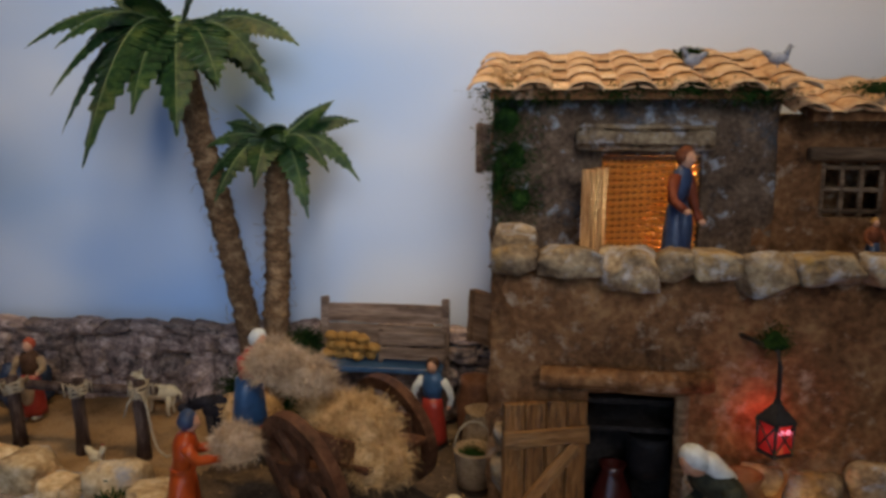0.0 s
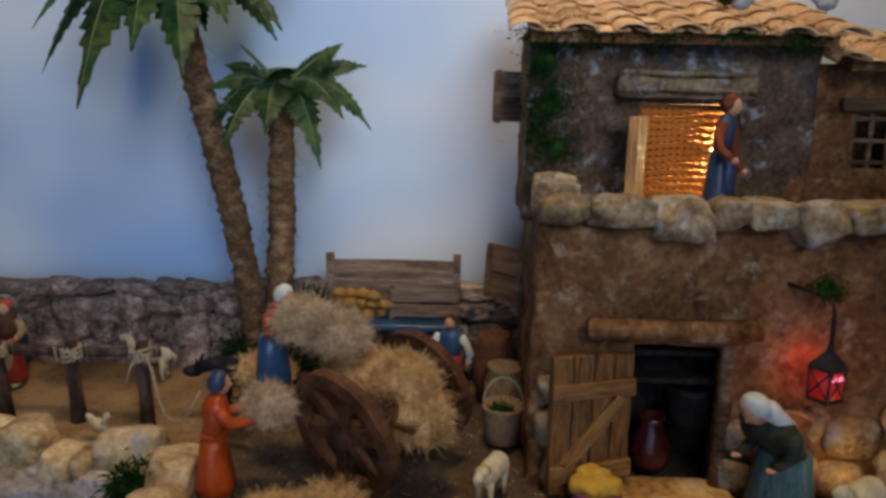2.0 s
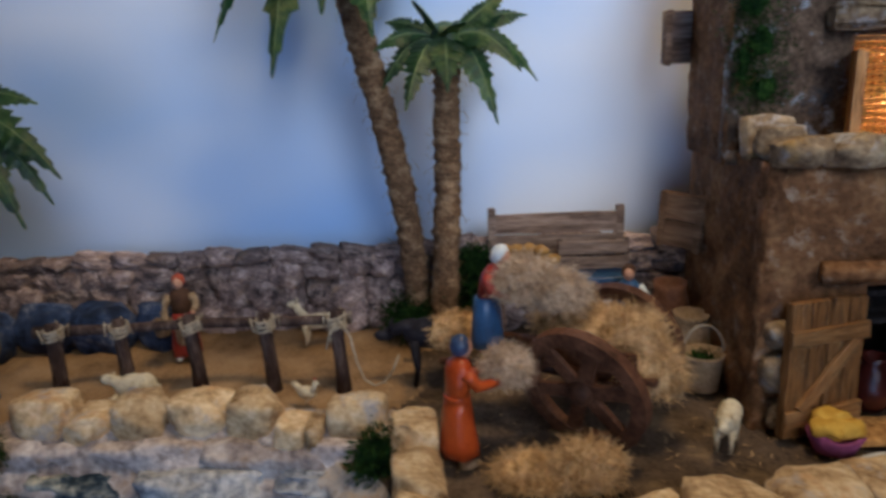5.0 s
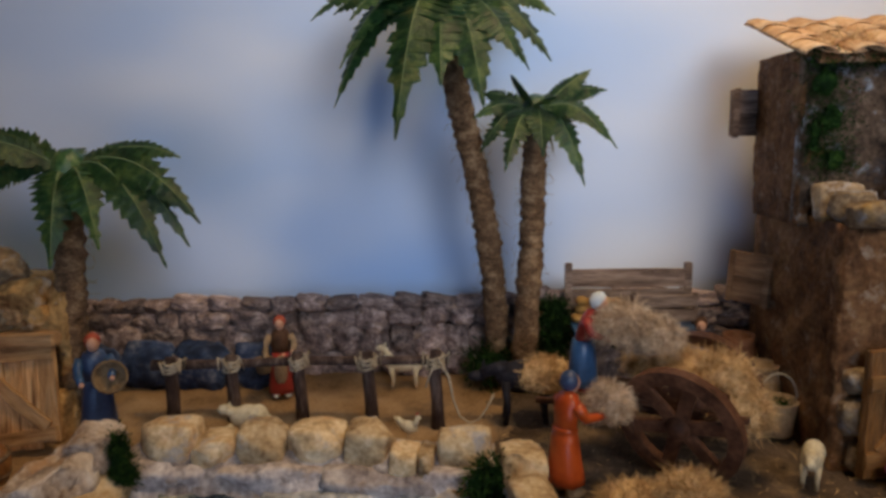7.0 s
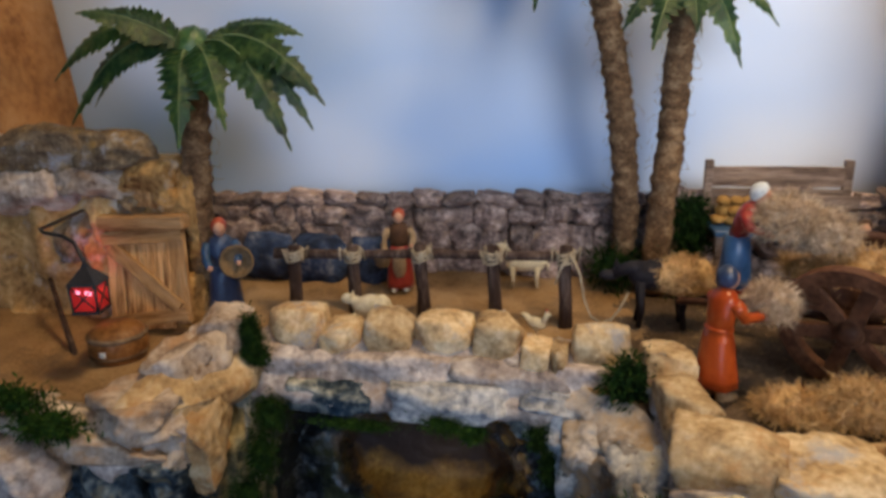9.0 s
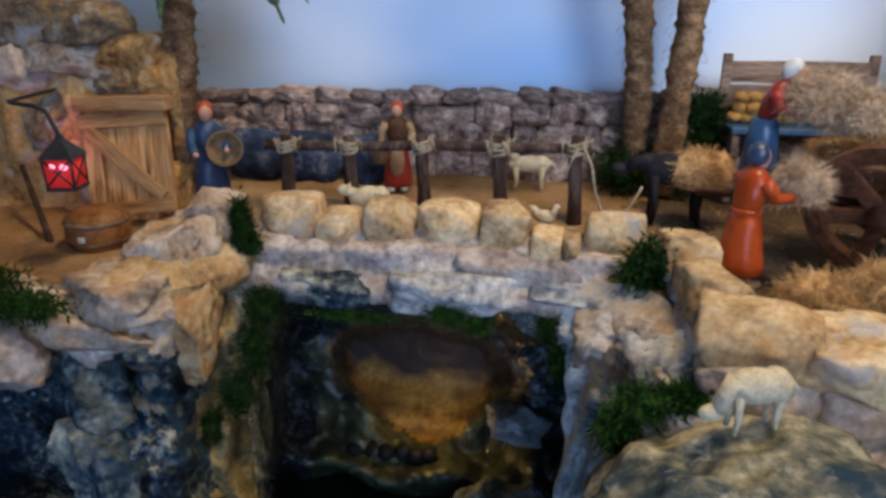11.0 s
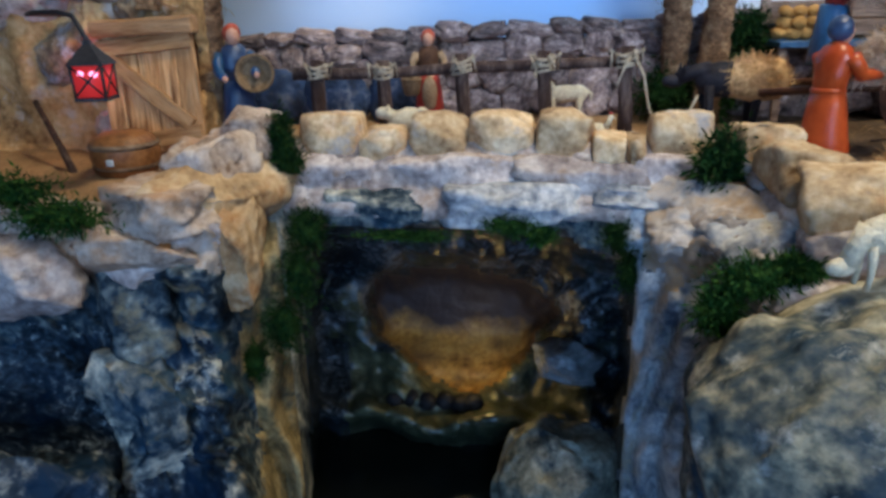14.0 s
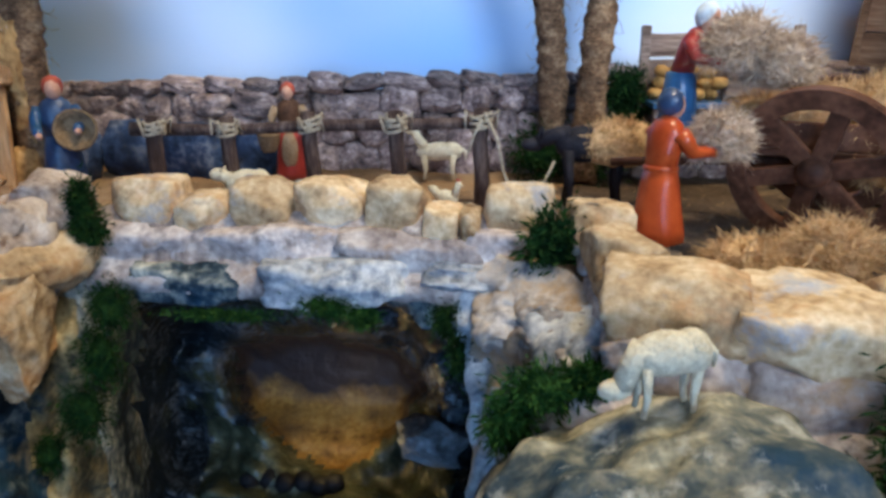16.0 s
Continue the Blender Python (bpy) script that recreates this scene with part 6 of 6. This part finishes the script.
def cart_wheel(centre, r, label=""):
    z = AX
    x = Vector((0, 0, 1)).cross(z).normalized()
    y = z.cross(x)
    m = Matrix.Translation(centre) @ Matrix((x, y, z)).transposed().to_4x4()
    bm = bmesh.new()
    n = 40
    loops = []
    for rr, zz in ((r, -0.006), (r, 0.006), (r * 0.77, 0.006), (r * 0.77, -0.006)):
        loops.append([bm.verts.new((rr * math.cos(2 * math.pi * i / n), rr * math.sin(2 * math.pi * i / n), zz)) for i in range(n)])
    for a, b in zip(loops, loops[1:] + loops[:1]):
        for i in range(n):
            bm.faces.new((a[i], a[(i + 1) % n], b[(i + 1) % n], b[i]))
    w = part("wheel", bm, CARTWOOD, cart, label, m=m, smooth=False)
    for k in range(6):
        a = k * math.pi / 3 + 0.3
        bm = bmesh.new()
        box(bm, (0.0145, 0.006, r * 0.8), pose(0, 0, 0), bevel=0.001)
        part("spoke", bm, CARTWOOD, w, m=Matrix.Rotation(a, 4, "Z") @ pose(0, 0, 0, 90, 0, 0), smooth=False)
    bm = bmesh.new()
    lathe(bm, [(0.007, -0.014), (0.011, -0.01), (0.0135, 0), (0.011, 0.01), (0.007, 0.014)], 16)
    part("hub", bm, CARTWOOD, w)
    return w


cart_wheel(Vector((-0.24, 0.632, 0.067)), 0.066)
cart_wheel(Vector((-0.178, 0.757, 0.07)), 0.066)
U = Vector((-0.898, 0.44, 0.0))
mid = Vector((-0.213, 0.697, 0.068))
bm = bmesh.new()
tube(bm, [(-0.24, 0.632, 0.067), (-0.178, 0.757, 0.07)], 0.006, 10)
part("axle", bm, CARTWOOD, cart)
turn = math.degrees(math.atan2(U.y, U.x))
for k in range(5):
    bm = bmesh.new()
    plank(bm, 0.135, 0.019, 0.006, pose(0, 0, 0, 90, 0, 0), k + 60)
    part("floor_board", bm, CARTWOOD, cart, m=Matrix.Translation(mid + Vector((0, 0, 0.009))) @ pose(0, 0, 0, 0, 0, turn) @ pose(0.0, -0.04 + 0.02 * k, 0), smooth=False)
for s in (-1, 1):
    bm = bmesh.new()
    box(bm, (0.12, 0.006, 0.022), bevel=0.0015)
    part("side_board", bm, CARTWOOD, cart, m=Matrix.Translation(mid + Vector((0, 0, 0.012))) @ pose(0, 0, 0, 0, 0, turn) @ pose(0.012, s * 0.046, 0), smooth=False)
    bm = bmesh.new()
    p = mid + Vector((0.44, 0.898, 0)) * s * 0.036
    tube(bm, [p - U * 0.04, p + U * 0.08 + Vector((0, 0, -0.004)), p + U * 0.17 + Vector((0.0, 0.012 * s, -0.012))], [0.005, 0.0045, 0.004], 8)
    part("shaft", bm, CARTWOOD, cart)
RH = random.Random(31)


def hay(label, lumps, count, mat=HAY, length=0.021):
    solid("hay", hay_mesh(lumps, count, RH, length), mat, label, "hay", kind="stuff", smooth=False)


hay("heap of golden hay loaded on the cart", [((-0.215, 0.69, 0.104), (0.04, 0.032, 0.026)), ((-0.186, 0.668, 0.1), (0.032, 0.03, 0.036)), ((-0.17, 0.655, 0.074), (0.03, 0.026, 0.03))], 1700)
hay("large bundle of pale hay lifted by the figurine on the cart", [((-0.29, 0.688, 0.158), (0.03, 0.025, 0.026)), ((-0.258, 0.69, 0.145), (0.03, 0.024, 0.024))], 1700, HAY_GREY)
hay("bundle of pale hay in the arms of the robed figurine", [((-0.312, 0.633, 0.09), (0.022, 0.019, 0.022))], 1900, HAY_GREY, 0.017)
hay("loose hay lying on the ground by the cart wheel", [((-0.29, 0.583, 0.01), (0.036, 0.024, 0.014)), ((-0.243, 0.58, 0.018), (0.032, 0.022, 0.025))], 1700)
hay("wisps of hay on the back of the cart", [((-0.25, 0.73, 0.1), (0.03, 0.025, 0.018))], 900, HAY)

# ---------------------------------------------------------------- stall, jars, bundle, pots
stall = thing("market_stall", "grey weathered board stall with loaves against the yard wall", "stall", pose(-0.235, 0.95, 0.0, 0, 0, 3))
for x in (-0.088, 0.087):
    bm = bmesh.new()
    box(bm, (0.011, 0.011, 0.179), bevel=0.0015, cuts=2, jitter=0.001)
    part("post", bm, WOOD_GREY, stall, m=pose(x, 0.008, 0), smooth=False)
for k, z in enumerate((0.157, 0.127)):
    bm = bmesh.new()
    plank(bm, 0.17, 0.027, 0.006, Matrix(), k + 70)
    part("back_board", bm, WOOD_GREY, stall, m=pose(0, 0.006, z), smooth=False)
bm = bmesh.new()
plank(bm, 0.176, 0.07, 0.007, pose(0, 0, 0, 90, 0, 0), 74)
part("counter", bm, BLUE, stall, "counter board with a blue painted edge", m=pose(0, -0.022, 0.092), smooth=False)
for k, z in enumerate((0.13, 0.109)):
    bm = bmesh.new()
    plank(bm, 0.092, 0.017, 0.005, Matrix(), k + 76)
    part("front_board", bm, WOOD_GREY, stall, m=pose(0.044, -0.03, z), smooth=False)
for x in (0.0, 0.088):
    bm = bmesh.new()
    box(bm, (0.007, 0.007, 0.048), bevel=0.001)
    part("front_post", bm, WOOD_GREY, stall, m=pose(x, -0.026, 0.094), smooth=False)
for x in (-0.08, 0.08):
    bm = bmesh.new()
    box(bm, (0.009, 0.009, 0.09), bevel=0.001)
    part("leg", bm, WOOD_GREY, stall, m=pose(x, -0.045, 0), smooth=False)
RB = random.Random(5)
for k in range(14):
    bm = bmesh.new()
    ball(bm, (0, 0, 0), (0.011, 0.0085, 0.0075), level=3, amount=0.002, scale=60, seed=k)
    x = -0.312 + 0.0155 * (k % 5) + (0.007 if k > 4 else 0)
    solid("loaf", bm, BREAD, "small golden round loaf on the stall", "bread", pose(x, 0.925 + RB.uniform(-0.006, 0.006), 0.103 + 0.0125 * (k // 5), 0, 0, RB.uniform(0, 180)), "loaves on the stall")


def pot(name, label, category, m, rings, mat, group=""):
    bm = bmesh.new()
    lathe(bm, rings, 24)
    return solid(name, bm, mat, label, category, m, group)


pot("tall_jar", "tall brown clay jar by the side wall", "jar", pose(-0.096, 0.89, 0), [(0.02, 0), (0.025, 0.03), (0.026, 0.06), (0.02, 0.082), (0.021, 0.092), (0.017, 0.09), (0.016, 0.07)], CLAY_BROWN)
pot("sack", "upright tan grain sack by the side wall", "sack", pose(-0.083, 0.838, 0), [(0.021, 0), (0.025, 0.015), (0.024, 0.045), (0.02, 0.062), (0.022, 0.068), (0.018, 0.066), (0.014, 0.055)], SACK)
bucket = thing("bucket", "wooden bucket with a hoop handle and dark greens inside", "bucket", pose(-0.086, 0.775, 0))
bm = bmesh.new()
lathe(bm, [(0.0185, 0), (0.0205, 0.015), (0.0235, 0.04), (0.0245, 0.044), (0.0215, 0.043), (0.018, 0.012), (0.005, 0.01)], 24)
part("body", bm, SACK, bucket)
bm = bmesh.new()
tube(bm, [(0.023 * math.cos(a), 0, 0.042 + 0.034 * math.sin(a)) for a in [i * math.pi / 12 for i in range(13)]], 0.0013, 6)
part("handle", bm, ROPE, bucket)
part("greens", moss_mesh([((0, 0, 0.036), (0.014, 0.014, 0.006))], RB, 0.007, 150), MOSS, bucket, smooth=False, kind="stuff")
pot("clay_jug", "glossy red clay jug inside the house door", "jug", pose(0.064, 0.708, 0.008), [(0.012, 0), (0.02, 0.012), (0.022, 0.026), (0.014, 0.044), (0.011, 0.052), (0.014, 0.06), (0.011, 0.059), (0.009, 0.05)], CLAY_RED)
pot("cauldron", "black sooty cauldron hanging in the doorway", "cauldron", pose(0.1, 0.715, 0.05), [(0.006, 0), (0.017, 0.006), (0.022, 0.022), (0.021, 0.04), (0.024, 0.05), (0.021, 0.049), (0.018, 0.035)], BLACK_IRON_POT)
pot("large_jar", "large brown clay jar beside the stooping figurine", "jar", pose(0.176, 0.652, 0), [(0.016, 0), (0.026, 0.02), (0.029, 0.045), (0.022, 0.07), (0.014, 0.082), (0.018, 0.092), (0.014, 0.09), (0.011, 0.08)], CLAY_BROWN)
bundle = thing("bread_basket", "purple cloth lined basket heaped with yellow cloth", "basket", pose(-0.002, 0.64, 0))
bm = bmesh.new()
lathe(bm, [(0.016, 0), (0.021, 0.008), (0.025, 0.02), (0.021, 0.021), (0.015, 0.01)], 20)
rough(bm, 0.003, 50, 1)
part("basket_body", bm, CLOTH_PURPLE, bundle, "purple cloth side")
for k, (x, y, z, r) in enumerate(((-0.008, -0.004, 0.025, 0.016), (0.01, -0.002, 0.025, 0.016), (0.0, 0.008, 0.03, 0.016))):
    bm = bmesh.new()
    ball(bm, (x, y, z), (r, r * 0.9, r * 0.62), level=3, amount=0.004, scale=60, seed=k)
    part("cloth_fold", bm, CLOTH_YELLOW, bundle, "bunched yellow cloth")
bm = bmesh.new()
box(bm, (0.04, 0.03, 0.002), bevel=0.0006, cuts=3, jitter=0.002)
solid("cloth_scrap", bm, WHITE, "small pale cloth lying on the yard ground", "cloth", pose(0.026, 0.607, 0.004, 0, 0, 20))

# ---------------------------------------------------------------- dark painted stones by the fence, plants and moss
stones("painted_stone", "dark blue-grey stone at the foot of the yard wall", "blue stones by the fence",
       [(-0.95, 0.9, 0.028, 0.08, 0.05, 0.075, 5), (-0.87, 0.905, 0.028, 0.08, 0.05, 0.075, -6), (-0.79, 0.925, 0.026, 0.075, 0.04, 0.07, 4), (-1.02, 0.87, 0.03, 0.07, 0.06, 0.075, 0)], BLUE_STONE, 0.5, 0.1)
RM = random.Random(17)


def tuft(label, places, size=0.008, count=420, category="moss"):
    solid("moss_tuft", moss_mesh(places, RM, size, count), IVY if category != "moss" else MOSS, label, category, group="moss and plants", kind="stuff", smooth=False)


tuft("dark green bush at the foot of the palms", [((-0.44, 0.93, 0.03), (0.035, 0.02, 0.03)), ((-0.385, 0.925, 0.03), (0.035, 0.02, 0.03)), ((-0.342, 0.935, 0.07), (0.02, 0.014, 0.035)), ((-0.346, 0.935, 0.108), (0.022, 0.014, 0.022))], 0.011, 420, "bush")
tuft("green fern bush at the corner of the low wall", [((-0.437, 0.61, 0.01), (0.02, 0.016, 0.026)), ((-0.43, 0.612, -0.008), (0.02, 0.016, 0.018))], 0.011, 480, "bush")
tuft("dark green moss hanging at the end of the low wall", [((-0.838, 0.618, 0.032), (0.009, 0.01, 0.02)), ((-0.832, 0.614, 0.008), (0.014, 0.01, 0.014))], 0.007, 460, "dark moss")
tuft("green moss hanging over the lip of the grotto", [((-0.617, 0.597, -0.047), (0.024, 0.013, 0.009)), ((-0.59, 0.6, -0.056), (0.012, 0.01, 0.007)), ((-0.716, 0.606, -0.062), (0.045, 0.008, 0.002))], 0.006, 420)
tuft("dark green moss on the flank of the grotto", [((-0.814, 0.6, -0.056), (0.018, 0.012, 0.02)), ((-0.822, 0.588, -0.1), (0.017, 0.014, 0.032)), ((-0.838, 0.576, -0.148), (0.017, 0.014, 0.028)), ((-0.866, 0.56, -0.18), (0.014, 0.012, 0.016))], 0.006, 620, "dark moss")
tuft("dark green moss on the flank of the grotto", [((-0.52, 0.604, -0.058), (0.012, 0.012, 0.012)), ((-0.508, 0.595, -0.085), (0.01, 0.011, 0.02))], 0.006, 420, "dark moss")
tuft("bright green moss on the rock beside the lamb", [((-0.444, 0.457, -0.036), (0.024, 0.014, 0.012)), ((-0.465, 0.455, -0.06), (0.014, 0.012, 0.016)), ((-0.418, 0.458, -0.028), (0.014, 0.01, 0.006))], 0.008, 520)
tuft("dark green moss on the ledge stones", [((-1.02, 0.47, 0.012), (0.05, 0.016, 0.012)), ((-1.09, 0.46, 0.03), (0.035, 0.02, 0.05)), ((-0.965, 0.46, -0.005), (0.035, 0.014, 0.01))], 0.009, 480)
tuft("dark green plants low at the front of the rock", [((-0.258, 0.4, -0.06), (0.025, 0.018, 0.05)), ((-0.245, 0.415, -0.02), (0.025, 0.018, 0.03)), ((-0.25, 0.385, -0.12), (0.03, 0.02, 0.05))], 0.009, 600, "bush")
tuft("green moss between the front stones", [((0.055, 0.53, 0.012), (0.016, 0.012, 0.008)), ((-0.175, 0.47, 0.004), (0.016, 0.012, 0.008))], 0.007, 260)
bm = bmesh.new()
straw(bm, lambda r: (Vector((r.uniform(-0.46, 0.02), r.uniform(0.575, 0.88), 0.005)), Vector((0, 0, 0.1))), 420, 0.012, 0.0008, random.Random(77), spread=1.0)
for v in bm.verts:
    v.co.z = 0.004 + 0.25 * abs(v.co.z - 0.005) + 0.007 * noise.noise(Vector((v.co.x * 14, v.co.y * 14, 0.3)))
solid("scattered_straw", bm, HAY, "thin stalks of straw scattered over the yard ground", "straw", kind="stuff", smooth=False)
